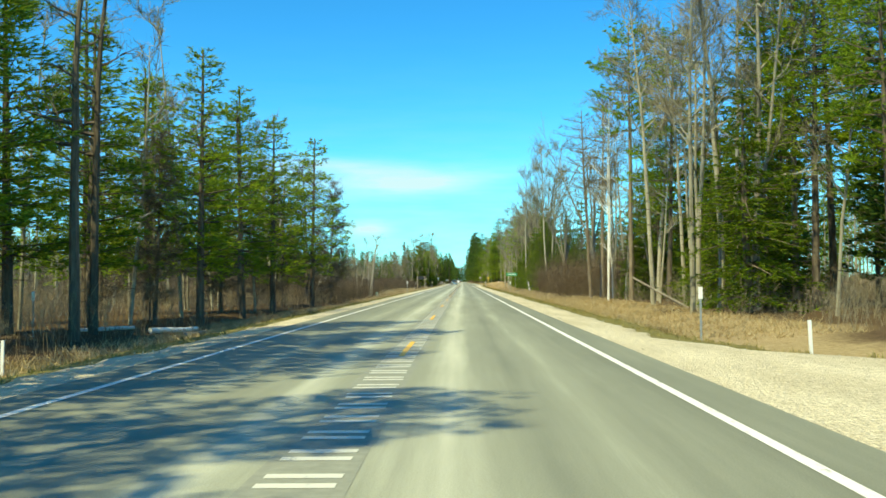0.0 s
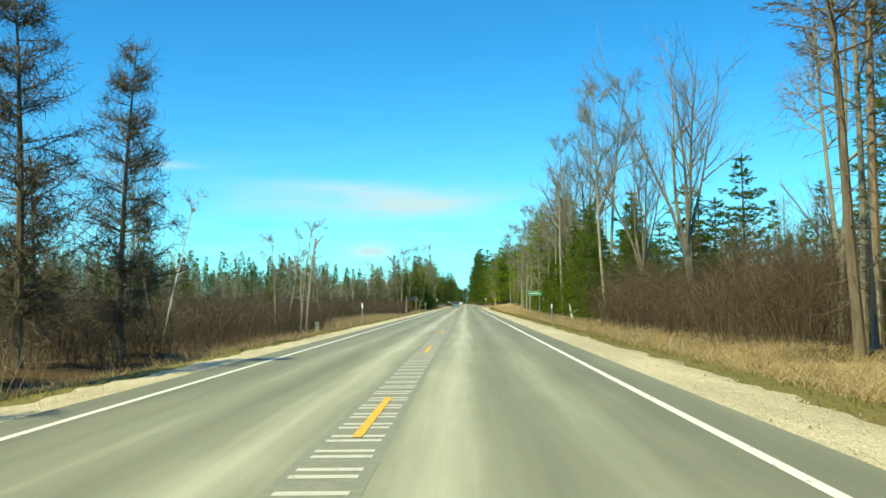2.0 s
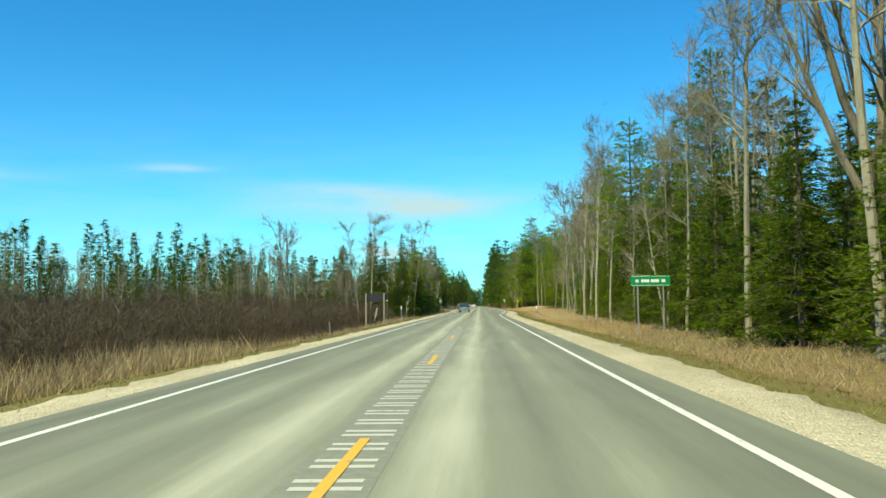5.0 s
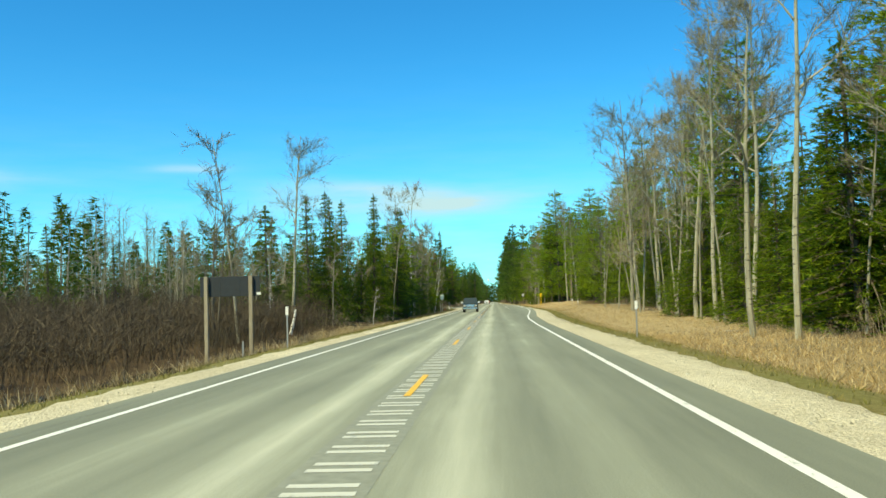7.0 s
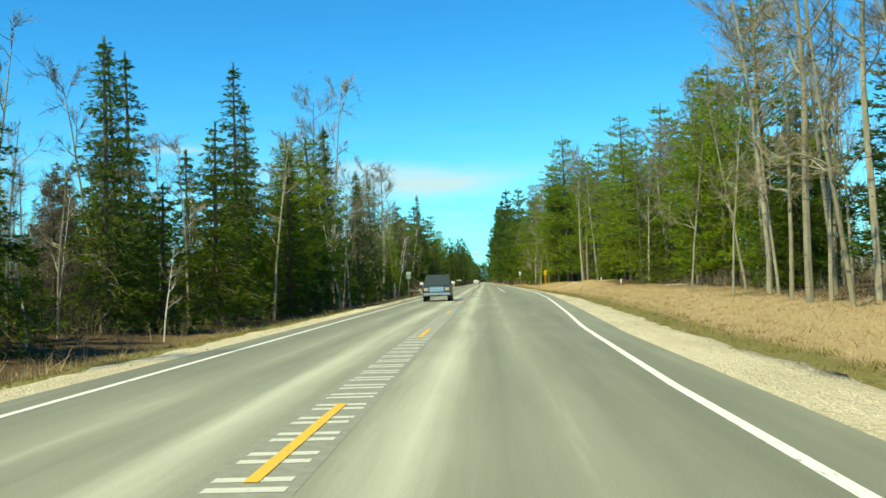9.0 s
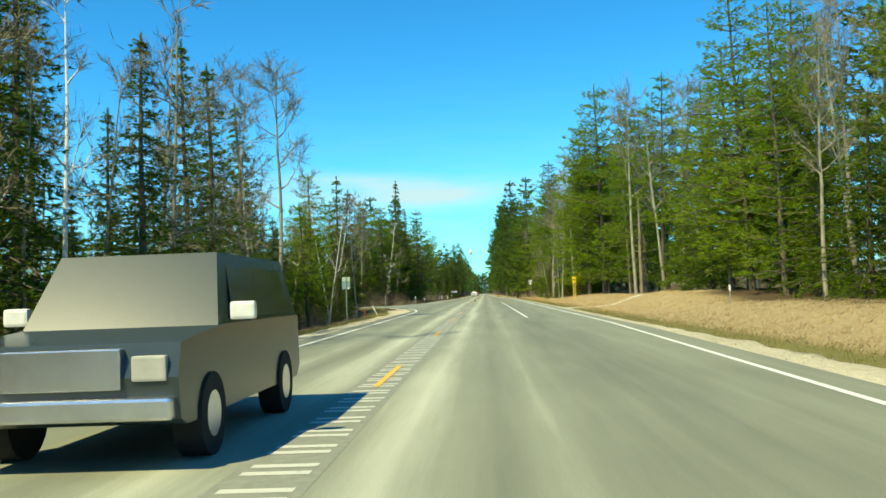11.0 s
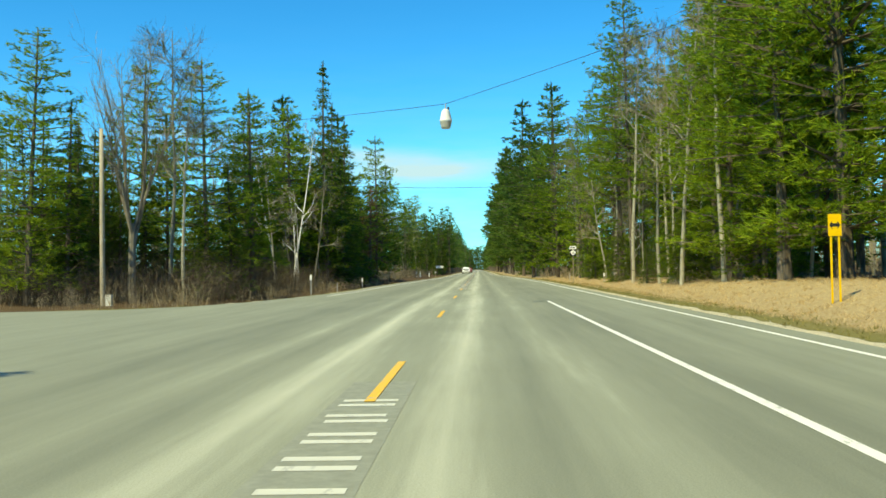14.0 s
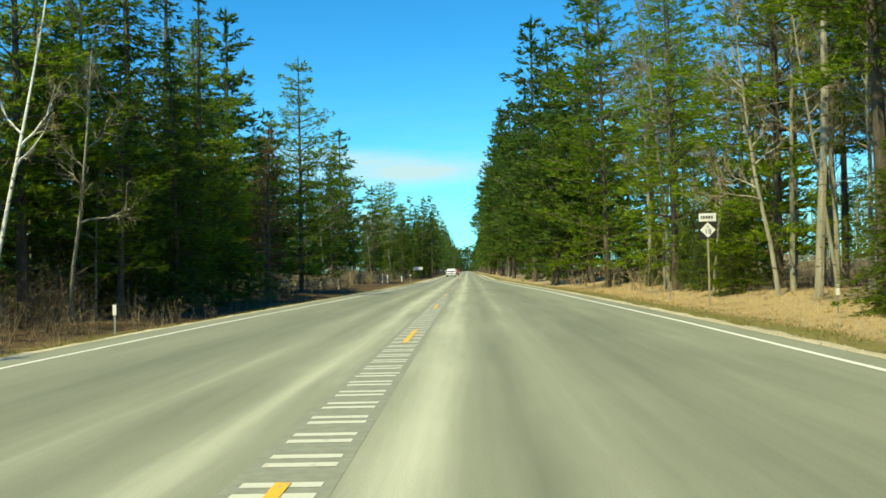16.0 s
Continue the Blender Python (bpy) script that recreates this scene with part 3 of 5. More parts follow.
def make_bare(name, H, fork, limbs, reach, barkmat, label, stems=1, radius=0.14, rise=0.9, twigs=1.0, lean=0.0, sub=5):
    """A leafless broadleaf tree: stems, limbs, branches and fine twigs."""
    root = holder(name, Matrix(), label, "tree")
    t, c = Geo(), Geo()
    for s in range(stems):
        a = RNG.uniform(0, 6.28)
        out = lean if stems == 1 else lean + 0.09
        trunk = bent((0.12 * s * math.cos(a), 0.12 * s * math.sin(a), -0.4), (out * math.cos(a), out * math.sin(a), 1), H * RNG.uniform(0.85, 1.0) + 0.4, 9, 0.030, 0.02)
        rad = radius * (1.0 if stems == 1 else 0.8)
        t.tube(trunk, rad * np.linspace(1, 0.08, 10) ** 0.8, 7)
        for k in range(int(limbs / (1 if stems == 1 else stems * 0.75))):
            f = fork + (1 - fork) * RNG.uniform(0, 0.97) ** 0.9
            at = along(trunk, np.array([f]))[0]
            a = RNG.uniform(0, 6.28)
            ln = reach * (1.15 - f * 0.75) * RNG.uniform(0.5, 1.15)
            line = bent(at, (math.cos(a), math.sin(a), rise * RNG.uniform(0.5, 1.3)), ln, 5, 0.13, 0.05)
            r0 = rad * (1.05 - f) * 0.55 + 0.012
            t.tube(line, r0 * np.linspace(1, 0.2, 6), 4, False)
            for _ in range(sub):
                q = RNG.uniform(0.25, 1.0)
                b = along(line, np.array([q]))[0]
                d = unit(line[-1] - line[0]) + RNG.normal(size=3) * 0.55 + (0, 0, 0.2)
                l2 = ln * RNG.uniform(0.32, 0.68)
                br = bent(b, d, l2, 3, 0.16, 0.04)
                t.tube(br, (r0 * 0.35 + 0.004) * np.array([1, 0.75, 0.5, 0.25]), 3, False)
                m = int(11 * twigs)
                p = along(br, RNG.uniform(0.15, 1, m))
                w = unit(br[-1] - br[0]) + RNG.normal(size=(m, 3)) * 0.6 + (0, 0, 0.15)
                tip = p + w * (l2 * RNG.uniform(0.25, 0.55, m))[:, None]
                c.slivers(p, tip, 0.018)
                m2 = 2 * m
                p2 = np.repeat(p, 2, 0) + np.repeat(tip - p, 2, 0) * RNG.uniform(0.3, 0.9, m2)[:, None]
                c.slivers(p2, p2 + (np.repeat(w, 2, 0) + RNG.normal(size=(m2, 3)) * 0.7) * (l2 * RNG.uniform(0.12, 0.28, m2))[:, None], 0.015)
    part("trunk", t, barkmat, root)
    part("crown", c, TWIG, root)
    return root


def make_maple(name, H, label):
    """A broad leafless tree: a short trunk that splits into steep limbs, each with forks and a fan of twigs."""
    root = holder(name, Matrix(), label, "tree")
    t, c = Geo(), Geo()
    fork = H * RNG.uniform(0.20, 0.30)
    trunk = bent((0, 0, -0.4), (0.02, 0.02, 1), fork + 0.4, 3, 0.04)
    t.tube(trunk, (0.24, 0.20, 0.185, 0.18), 9)
    limbs = 5 + int(RNG.integers(2))
    for k in range(limbs):
        a = 6.28 * k / limbs + RNG.normal() * 0.3
        out = RNG.uniform(0.15, 0.62)
        ln = (H - fork) * RNG.uniform(0.68, 0.86)
        line = bent(trunk[-1] - (0, 0, RNG.uniform(0, fork * 0.35)), (out * math.cos(a), out * math.sin(a), 1), ln, 8, 0.055, 0.03)
        r0 = RNG.uniform(0.085, 0.125)
        t.tube(line, r0 * np.linspace(1, 0.08, 9), 6)
        for _ in range(10):
            q = RNG.uniform(0.22, 0.98)
            p = along(line, np.array([q]))[0]
            d = unit(line[-1] - line[0]) * 0.9 + RNG.normal(size=3) * (0.42, 0.42, 0.15)
            l2 = ln * RNG.uniform(0.16, 0.34) * (1.25 - 0.6 * q)
            br = bent(p, d, l2, 5, 0.12, 0.04)
            r1 = r0 * (1.1 - q) * 0.5 + 0.008
            t.tube(br, r1 * np.linspace(1, 0.2, 6), 4, False)
            m = 12
            p2 = along(br, RNG.uniform(0.2, 1, m))
            w = unit(br[-1] - br[0]) + RNG.normal(size=(m, 3)) * 0.42 + (0, 0, 0.25)
            tip = p2 + w * (l2 * RNG.uniform(0.22, 0.45, m))[:, None]
            c.slivers(p2, tip, 0.017)
            p3 = np.repeat(p2, 3, 0) + np.repeat(tip - p2, 3, 0) * RNG.uniform(0.25, 0.95, (3 * m, 1))
            c.slivers(p3, p3 + (np.repeat(w, 3, 0) + RNG.normal(size=(3 * m, 3)) * 0.5) * (l2 * RNG.uniform(0.10, 0.22, 3 * m))[:, None], 0.012)
    part("trunk", t, BARK_MAPLE, root)
    part("crown", c, TWIG, root)
    return root


KINDS = {}


def kind(key, tall, *makers):
    KINDS[key] = [tall, list(makers), {}]


L_PINE = "young white pine with open tiers of green needles"
L_TALL = "tall pine with a bare trunk and high green crown"
L_RED = "tall red pine with reddish bark and a high crown"
L_SPRUCE = "narrow dark green spruce tapering to a point"
L_CEDAR = "bushy green fir with boughs down to the ground"
L_LARCH = "leafless larch with fine brown twigs"
L_ASPEN = "tall leafless aspen with a pale grey trunk"
L_BIRCH = "leafless white birch with peeling bark"
L_MAPLE = "spreading leafless broadleaf tree with forked grey limbs"
L_POLE = "slim leafless tree with a pale trunk"

kind("pine", 11, *[lambda s=s: make_conifer("pine_tree", 11, 0.20, 2.3, 23, 5, (7.6, 0.30), 9, "pine", NEEDLE_PINE, BARK_PINE, L_PINE, 0.034, 0.22, 0.14, 0.15, 10) for s in range(4)])
kind("tallpine", 18, *[lambda s=s: make_conifer("tall_pine_tree", 18, 0.34, 3.2, 24, 5, (6.4, 0.36), 9, "pine", NEEDLE_PINE, BARK_PINE, L_TALL, 0.044, 0.25, 0.16, 0.15, 18) for s in range(3)])
kind("bigpine", 16, *[lambda s=s: make_conifer("white_pine_tree", 16, 0.08, 4.0, 27, 5, (6.6, 0.34), 10, "pine", NEEDLE_PINE, BARK_PINE, "broad white pine with layered green boughs to near the ground", 0.040, 0.18, 0.17, 0.14, 6) for s in range(3)])
kind("redpine", 18, *[lambda s=s: make_conifer("red_pine_tree", 18, 0.60, 2.8, 13, 5, (6.0, 0.36), 9, "round", NEEDLE_PINE, BARK_RED, L_RED, 0.05, 0.35, 0.15, 0.2, 26) for s in range(2)])
kind("dyingpine", 17, *[lambda s=s: make_conifer("dying_pine_tree", 17, 0.52, 2.6, 12, 5, (3.4, 0.34), 5, "round", NEEDLE_RUST, BARK_RED, "tall dying pine with sparse rust-brown twigs", 0.028, 0.30, 0.14, 0.25, 34) for s in range(2)])
kind("spruce", 11, *[lambda s=s: make_conifer("spruce_tree", 11, 0.03, 2.0, 34, 6, (7.4, 0.24), 7, "cone", NEEDLE_SPRUCE, BARK_PINE, L_SPRUCE, 0.042, 0.08, 0.12, 0.08, 0) for s in range(4)])
kind("cedar", 9, *[lambda s=s: make_conifer("fir_tree", 9, 0.03, 2.9, 26, 7, (7.4, 0.27), 7, "cone", NEEDLE_CEDAR, BARK_PINE, L_CEDAR, 0.044, 0.08, 0.13, 0.12, 0) for s in range(4)])
kind("rusty", 9, lambda: make_conifer("dead_fir_tree", 9, 0.05, 2.0, 24, 5, (6.0, 0.26), 7, "cone", NEEDLE_RUST, BARK_PINE, "dead fir with rust-brown needles", 0.036, 0.12, 0.12, 0.15, 0))
kind("larch", 10, *[lambda s=s: make_larch("larch_tree", 10, 2.2, L_LARCH) for s in range(2)])
kind("aspen", 16, *[lambda s=s: make_bare("aspen_tree", 16, 0.45, 16, 3.4, BARK_ASPEN, L_ASPEN, 1, 0.125, 0.9, 1.4, 0.03) for s in range(4)])
kind("deadtrunk", 17, *[lambda s=s: make_bare("dead_pine_tree", 17, 0.35, 14, 2.4, BARK_PINE, "dark bare trunk of a dead pine", 1, 0.20, 0.25, 0.6, 0.02, 3) for s in range(2)])
kind("birch", 13, *[lambda s=s: make_bare("birch_tree", 13, 0.40, 12, 2.4, BARK_BIRCH, L_BIRCH, 2, 0.085, 1.1, 1.0, 0.05, 4) for s in range(2)])
kind("maple", 14, *[lambda s=s: make_maple("maple_tree", 14, L_MAPLE) for s in range(3)])
kind("bushtree", 7, *[lambda s=s: make_bare("young_maple_tree", 7, 0.22, 15, 2.3, BARK_MAPLE, "young leafless maple with steep forked stems", 3, 0.06, 1.7, 0.9, 0.07, 5) for s in range(3)])
kind("slim", 9, *[lambda s=s: make_bare("slim_tree", 9, 0.35, 10, 1.9, BARK_ASPEN, L_POLE, 1, 0.065, 0.9, 1.2, 0.06, 4) for s in range(3)])
kind("slimbirch", 9, *[lambda s=s: make_bare("slim_birch_tree", 9, 0.35, 9, 1.6, BARK_BIRCH, "slim white birch stem with bare twigs", 1, 0.065, 0.9, 1.0, 0.10, 4) for s in range(2)])
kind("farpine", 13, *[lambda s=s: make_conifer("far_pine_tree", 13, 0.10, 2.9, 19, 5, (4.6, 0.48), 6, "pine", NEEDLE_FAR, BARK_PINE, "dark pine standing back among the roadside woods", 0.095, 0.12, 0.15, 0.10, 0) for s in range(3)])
kind("farspruce", 11, *[lambda s=s: make_conifer("far_spruce_tree", 11, 0.03, 2.1, 24, 5, (5.0, 0.40), 6, "cone", NEEDLE_SPRUCE, BARK_PINE, "dark spruce standing back among the roadside woods", 0.085, 0.08, 0.11, 0.1, 0) for s in range(3)])
kind("farbare", 13, *[lambda s=s: make_bare("bare_tree", 13, 0.36, 13, 3.0, BARK_ASPEN, "leafless grey tree standing back in the woods", 1, 0.11, 0.9, 1.1, 0.03, 4) for s in range(3)])

PLACED = []


def plant(key, x, y, h, turn=None, lean=0.0):
    global RNG
    tall, makers, made = KINDS[key]
    s = int(RNG.integers(len(makers)))
    turn = RNG.uniform(0, 360) if turn is None else turn
    k = h / tall
    wide = k ** 0.75 * RNG.uniform(0.9, 1.1)
    m = pose(x, y, float(ground_z(x, y)) - 0.02, RNG.normal() * 1.2, RNG.normal() * 1.2 + lean, turn) @ Matrix.Diagonal((wide, wide, k, 1))
    if s in made:
        ob = copy_thing(made[s], m)
    else:
        keep, RNG = RNG, np.random.default_rng(sum(map(ord, key)) * 10 + s)
        ob = made[s] = makers[s]()
        RNG = keep
        ob.matrix_basis = m
    ob["group"] = "roadside trees"
    PLACED.append((x, y))
    return ob


def plants(rows):
    global RNG
    for key, x, y, h in rows:
        RNG = np.random.default_rng(int(abs(x) * 100 + y * 10))
        plant(key, x, y, h)


# marked trees, stretch by stretch: kind, x, y, height
# the first four tall pines stand out of view, placed to shade the road
plants([("tallpine", -9.8, 0.5, 21), ("tallpine", -10.4, 7.5, 20), ("tallpine", -9.6, 14.5, 20), ("tallpine", -10.8, 20.5, 18.5), ("deadtrunk", -11.3, 31.2, 18), ("deadtrunk", -11.8, 33.9, 17), ("slim", -12.8, 40, 14), ("pine", -10.4, 42, 12.2), ("pine", -13.6, 29, 14), ("pine", -14.6, 33.5, 13), ("pine", -13.4, 37.5, 12), ("pine", -13.8, 45, 11), ("slim", -14.4, 48, 12), ("pine", -15.6, 51, 11), ("larch", -13.2, 56, 10), ("pine", -15.0, 41, 12.5), ("slim", -16, 37, 13),
        ("slim", -12.4, 46, 11), ("pine", -10.6, 50.5, 10.6), ("pine", -10.8, 58.9, 10.4), ("pine", -12.6, 58.3, 12.4), ("pine", -10.2, 70.3, 11.4), ("slimbirch", -12.9, 69, 11.5), ("pine", -12.6, 70.5, 7.6), ("larch", -12.9, 83.4, 13), ("larch", -11.3, 87.6, 11.6),
        ("slim", -11.8, 64, 9.5), ("pine", -14.0, 54.5, 9.5), ("larch", -14.0, 75, 9), ("slimbirch", -13.2, 92, 6.0), ("slimbirch", -14.3, 101, 6.4), ("slim", -18.5, 112, 9.5), ("slim", -19.5, 110.5, 8.5),
        ("spruce", -23.0, 122.8, 9.8), ("slim", -22, 124, 8.5)])
plants([("aspen", 12.3, 47.0, 20), ("aspen", 13.3, 49.8, 20), ("aspen", 15, 52, 20), ("redpine", 19.5, 53, 21), ("aspen", 16.4, 50, 20), ("slim", 15.6, 49, 15), ("cedar", 17.6, 52, 9), ("cedar", 17.0, 58, 10), ("cedar", 20, 56, 11), ("tallpine", 22, 54, 20), ("aspen", 15.4, 58, 20), ("aspen", 17, 57, 19), ("tallpine", 21, 60, 19), ("aspen", 13.5, 62, 19),
        ("cedar", 16, 55, 8), ("cedar", 19, 64, 9), ("dyingpine", 12.2, 81.3, 16.5), ("aspen", 14.8, 79, 17), ("birch", 12.7, 75.6, 17), ("slimbirch", 13.2, 76.2, 13), ("dyingpine", 13.4, 82.9, 18), ("redpine", 14.6, 75.4, 19), ("aspen", 15.2, 88, 16), ("slim", 16, 92, 14), ("aspen", 16, 72, 18),
        ("cedar", 15.5, 79, 6.5), ("aspen", 18, 96, 16)])
plants([("maple", 15.5, 127.8, 18.5), ("spruce", 20.6, 137, 5.5), ("aspen", 14.8, 141.2, 21), ("cedar", 17.0, 133, 7), ("cedar", 16.2, 137, 8.5), ("cedar", 13.2, 142.5, 8.0), ("aspen", 13.8, 138.5, 20), ("cedar", 14.6, 140, 8.8), ("cedar", 14.4, 146, 9), ("cedar", 15.2, 150, 10),
        ("cedar", 14.5, 156, 10.4), ("spruce", 17.5, 143, 12), ("aspen", 12.3, 161, 18), ("maple", 14.2, 165.5, 22), ("cedar", 15.4, 144, 9), ("spruce", 19, 134, 5.5), ("spruce", 18, 150, 12),
        ("cedar", 14, 162, 9), ("cedar", 15, 170, 9), ("aspen", 17, 160, 17), ("maple", 15.8, 169, 19), ("aspen", 13, 176, 17)])
plants([("slim", -13.1, 127, 5.6), ("slim", -11.3, 123, 5.8), ("slim", -12.6, 120.5, 5.0), ("bushtree", -14.4, 149.5, 6.6), ("bushtree", -15.8, 141, 6.2), ("slim", -12.5, 141, 4.5), ("bushtree", -13.8, 206.5, 10.2), ("bushtree", -13.7, 236.3, 9.8), ("slim", -12.2, 236, 7.9),
        ("aspen", -13, 252, 12), ("bushtree", -17.2, 252, 8.4), ("spruce", -17.2, 289, 13.2), ("spruce", -12.8, 296, 14.6), ("spruce", -12.2, 291, 13), ("spruce", -15.8, 266, 7.8),
        ("slim", -16.7, 273, 9), ("slimbirch", -12.7, 269, 7), ("slimbirch", -10.2, 274, 6), ("cedar", -11.5, 285, 8), ("cedar", -12, 279, 7)])
plants([("tallpine", 14.2, 213, 15), ("aspen", 12.3, 213, 11), ("aspen", 12.2, 222, 16), ("cedar", 15.8, 205, 8), ("cedar", 16.4, 219, 10), ("cedar", 16, 226, 10), ("aspen", 11.6, 225.5, 13),
        ("aspen", 15.4, 239, 16), ("aspen", 15.6, 254, 19), ("aspen", 17.2, 264, 20), ("aspen", 19.4, 270, 18.5), ("cedar", 15, 233, 10), ("cedar", 16, 243, 11), ("tallpine", 18, 250, 17),
        ("aspen", 17.5, 279, 18), ("aspen", 19.3, 280, 19), ("aspen", 22, 284, 20), ("tallpine", 21.5, 276, 19), ("tallpine", 19.5, 258, 17)])
plants([("spruce", -10.2, 326, 10.6), ("spruce", -11.1, 334, 12.2), ("spruce", -10.4, 321, 8.5), ("aspen", -11.6, 338, 12), ("spruce", -9.8, 333.5, 11.2), ("slim", -10.2, 329, 10), ("slim", -11.4, 341, 9.5),
        ("pine", -10.2, 355.5, 6.5), ("spruce", -9.9, 366, 6), ("slimbirch", -11.5, 371, 7), ("slimbirch", -12.4, 374, 7.4), ("spruce", -10.6, 371, 9.4), ("pine", -11.2, 362, 5.5),
        ("slimbirch", -12.2, 368, 8), ("slim", -11.0, 344.5, 9), ("spruce", -11.9, 378.3, 11.8), ("rusty", -11.8, 380.2, 11.6), ("spruce", -14.8, 378, 8.5), ("spruce", -18.5, 378, 8), ("cedar", -21, 379, 9), ("spruce", -23, 380, 11), ("cedar", -14, 374, 9), ("spruce", -11.9, 360.6, 5.2), ("spruce", -11.6, 365.2, 9.4), ("pine", -13.0, 371.5, 11), ("spruce", -12.6, 349.2, 12.5), ("spruce", -11.4, 345.2, 9.2), ("spruce", -12, 354.2, 6.5), ("aspen", -10.4, 347.6, 14), ("slim", -11.8, 357, 8), ("slimbirch", -10.2, 363, 7), ("slimbirch", -10.6, 366, 7.6), ("cedar", -13.5, 367, 6), ("cedar", -12.5, 358, 7.5), ("cedar", -13.5, 352, 8), ("cedar", -12.6, 371.5, 8)])
plants([("bigpine", -25, 427, 16), ("aspen", -18, 431, 14.5), ("aspen", -16.5, 429.5, 13), ("bigpine", -16.5, 434, 15.5), ("slimbirch", -15.5, 459.0, 15.5), ("slimbirch", -15.75, 459.4, 16), ("slimbirch", -16.6, 461, 13), ("slimbirch", -17.8, 461, 11), ("cedar", -17.2, 459.5, 5.0), ("cedar", -19.5, 459, 6), ("spruce", -15.3, 472, 22), ("spruce", -16.9, 468, 15), ("bigpine", -18.5, 469, 18.5), ("bigpine", -21.5, 464, 17), ("pine", -17.6, 466, 16.5), ("pine", -20.6, 461, 14),
        ("bigpine", -14.2, 512, 19), ("bigpine", -18.8, 672, 26), ("bigpine", -20, 655, 24), ("bigpine", -23.5, 441, 15), 
        ("cedar", -21, 456, 6), ("maple", -19.3, 428.4, 14), ("rusty", -12.8, 491, 9.5), ("rusty", -14.2, 497, 8), ("rusty", -13.6, 375, 7)])
plants([("aspen", 17.7, 392.5, 20), ("aspen", 19.3, 385, 19), ("bigpine", 17.6, 417, 24.5), ("bigpine", 15.5, 428, 17), ("aspen", 13, 429.5, 16), ("redpine", 16, 421, 20), ("aspen", 14.9, 442, 16),
        ("bigpine", 11.4, 494, 23.4), ("bigpine", 14.8, 468, 18), ("aspen", 14.7, 466, 15), ("bigpine", 20.5, 360, 22), ("cedar", 21.7, 350, 14), ("cedar", 22, 344, 12), ("aspen", 23, 348, 18),
        ("bigpine", 12.6, 478, 18), ("cedar", 16, 446, 6), ("cedar", 15, 455, 5), ("tallpine", 13.5, 455, 18), ("tallpine", 18.5, 440, 19), ("tallpine", 17.5, 432, 19)])


wood_front = [("cedar", 13.4, 144.6, 9), ("cedar", 14.2, 148.4, 9.5), ("cedar", 13.6, 152.6, 9), ("spruce", 15.4, 146.6, 11), ("cedar", 13.2, 158.6, 9), ("spruce", 15.0, 154, 11.5), ("cedar", 14.0, 165, 8.5), ("cedar", 13.6, 172.4, 8.5), ("cedar", 13.9, 178.5, 9), ("spruce", 15.6, 175, 11), ("cedar", 13.6, 184, 9),
              ("cedar", 15.0, 187.5, 10), ("cedar", 13.8, 191.5, 9), ("tallpine", 16.6, 196, 17), ("cedar", 16.6, 198.6, 9.5), ("bigpine", 19.0, 205, 18), ("cedar", 16.6, 209, 9), ("bigpine", 18.0, 216, 17), ("cedar", 16.2, 230, 9), ("bigpine", 19.0, 227, 18), ("cedar", 17.0, 236, 10)]
plants(wood_front)

# ground with no trees
CLEAR = [(-15.2, -8, 438, 458.5), (-26, -8, 383, 420), (8, 13.5, 40, 100)]
# stretches where only slim stems stand: x from, x to, y from, y to
OPEN = [(-18, -8, 436, 467), (-25, -15, 440, 458.5), (-26, -8, 404, 428), (8, 17, 98, 126)]


def wood(y0, y1, x0, x1, count, near, far, low, high, deep=5.5, apart=1.7):
    """Fill a stretch of wood; the kinds near its front edge are built in more detail."""
    global RNG
    RNG = np.random.default_rng(int(abs(x0) * 100 + y0 * 7 + count + y1))
    sgn = 1 if x1 > x0 else -1
    tries = 0
    while count > 0 and tries < 8000:
        tries += 1
        d = abs(x1 - x0) * RNG.uniform(0, 1) ** 1.35
        x, y = x0 + sgn * d, RNG.uniform(y0, y1)
        if any(abs(px - x) < apart and abs(py - y) < apart for px, py in PLACED):
            continue
        if d > 12.5 and abs(x0) < 30:
            count -= 1
            continue
        if any(a < x < b and c < y < e for a, b, c, e in CLEAR):
            continue
        key = str(RNG.choice(near if d < deep else far))
        if any(a < x < b and c < y < e for a, b, c, e in OPEN) and "slim" not in key:
            continue
        h = RNG.uniform(low, high) * (0.62 if key in ("cedar", "slim", "slimbirch") else 0.8 if key in ("spruce", "larch", "farspruce", "pine") else 1.0)
        if x < -9 and 353 < y < 384:
            h = min(h, 2.0 + 0.14 * (y - 335))    # younger growth beside the side road
        plant(key, x, y, h)
        count -= 1


FAR = ["farpine", "farspruce", "farbare", "farbare"]
wood(6, 78, -14, -34, 36, ["pine", "slim", "larch", "slim", "slim"], ["farbare", "farbare", "farpine", "farbare"], 9, 13)
wood(-8, 26, -15, -30, 7, ["tallpine", "pine"], FAR, 14, 18)
wood(40, 86, 14.5, 38, 40, ["aspen", "aspen", "slim", "aspen", "cedar", "slim", "cedar", "tallpine"], ["farbare", "farbare", "farpine", "farpine"], 14, 20)
wood(-8, 40, 17, 38, 16, ["aspen", "tallpine"], FAR, 14, 20)
wood(76, 97, 17, 34, 30, ["aspen", "slim", "cedar", "tallpine", "cedar"], ["farbare", "farbare", "farpine"], 11, 16)
wood(98, 130, 20, 38, 20, ["slim", "slim", "maple"], ["farbare", "farbare", "farspruce"], 6, 8.5)
wood(130, 262, -46, -80, 110, ["farspruce", "farbare", "farbare"], ["farbare", "farbare", "farbare", "farspruce"], 7, 11, 0)
wood(120, 235, -24, -45, 9, ["slim", "slim", "slim"], ["slim", "slim", "spruce"], 6, 9)
wood(130, 190, 16.5, 40, 60, ["aspen", "cedar", "cedar", "spruce", "spruce"], FAR, 9.5, 13.5)
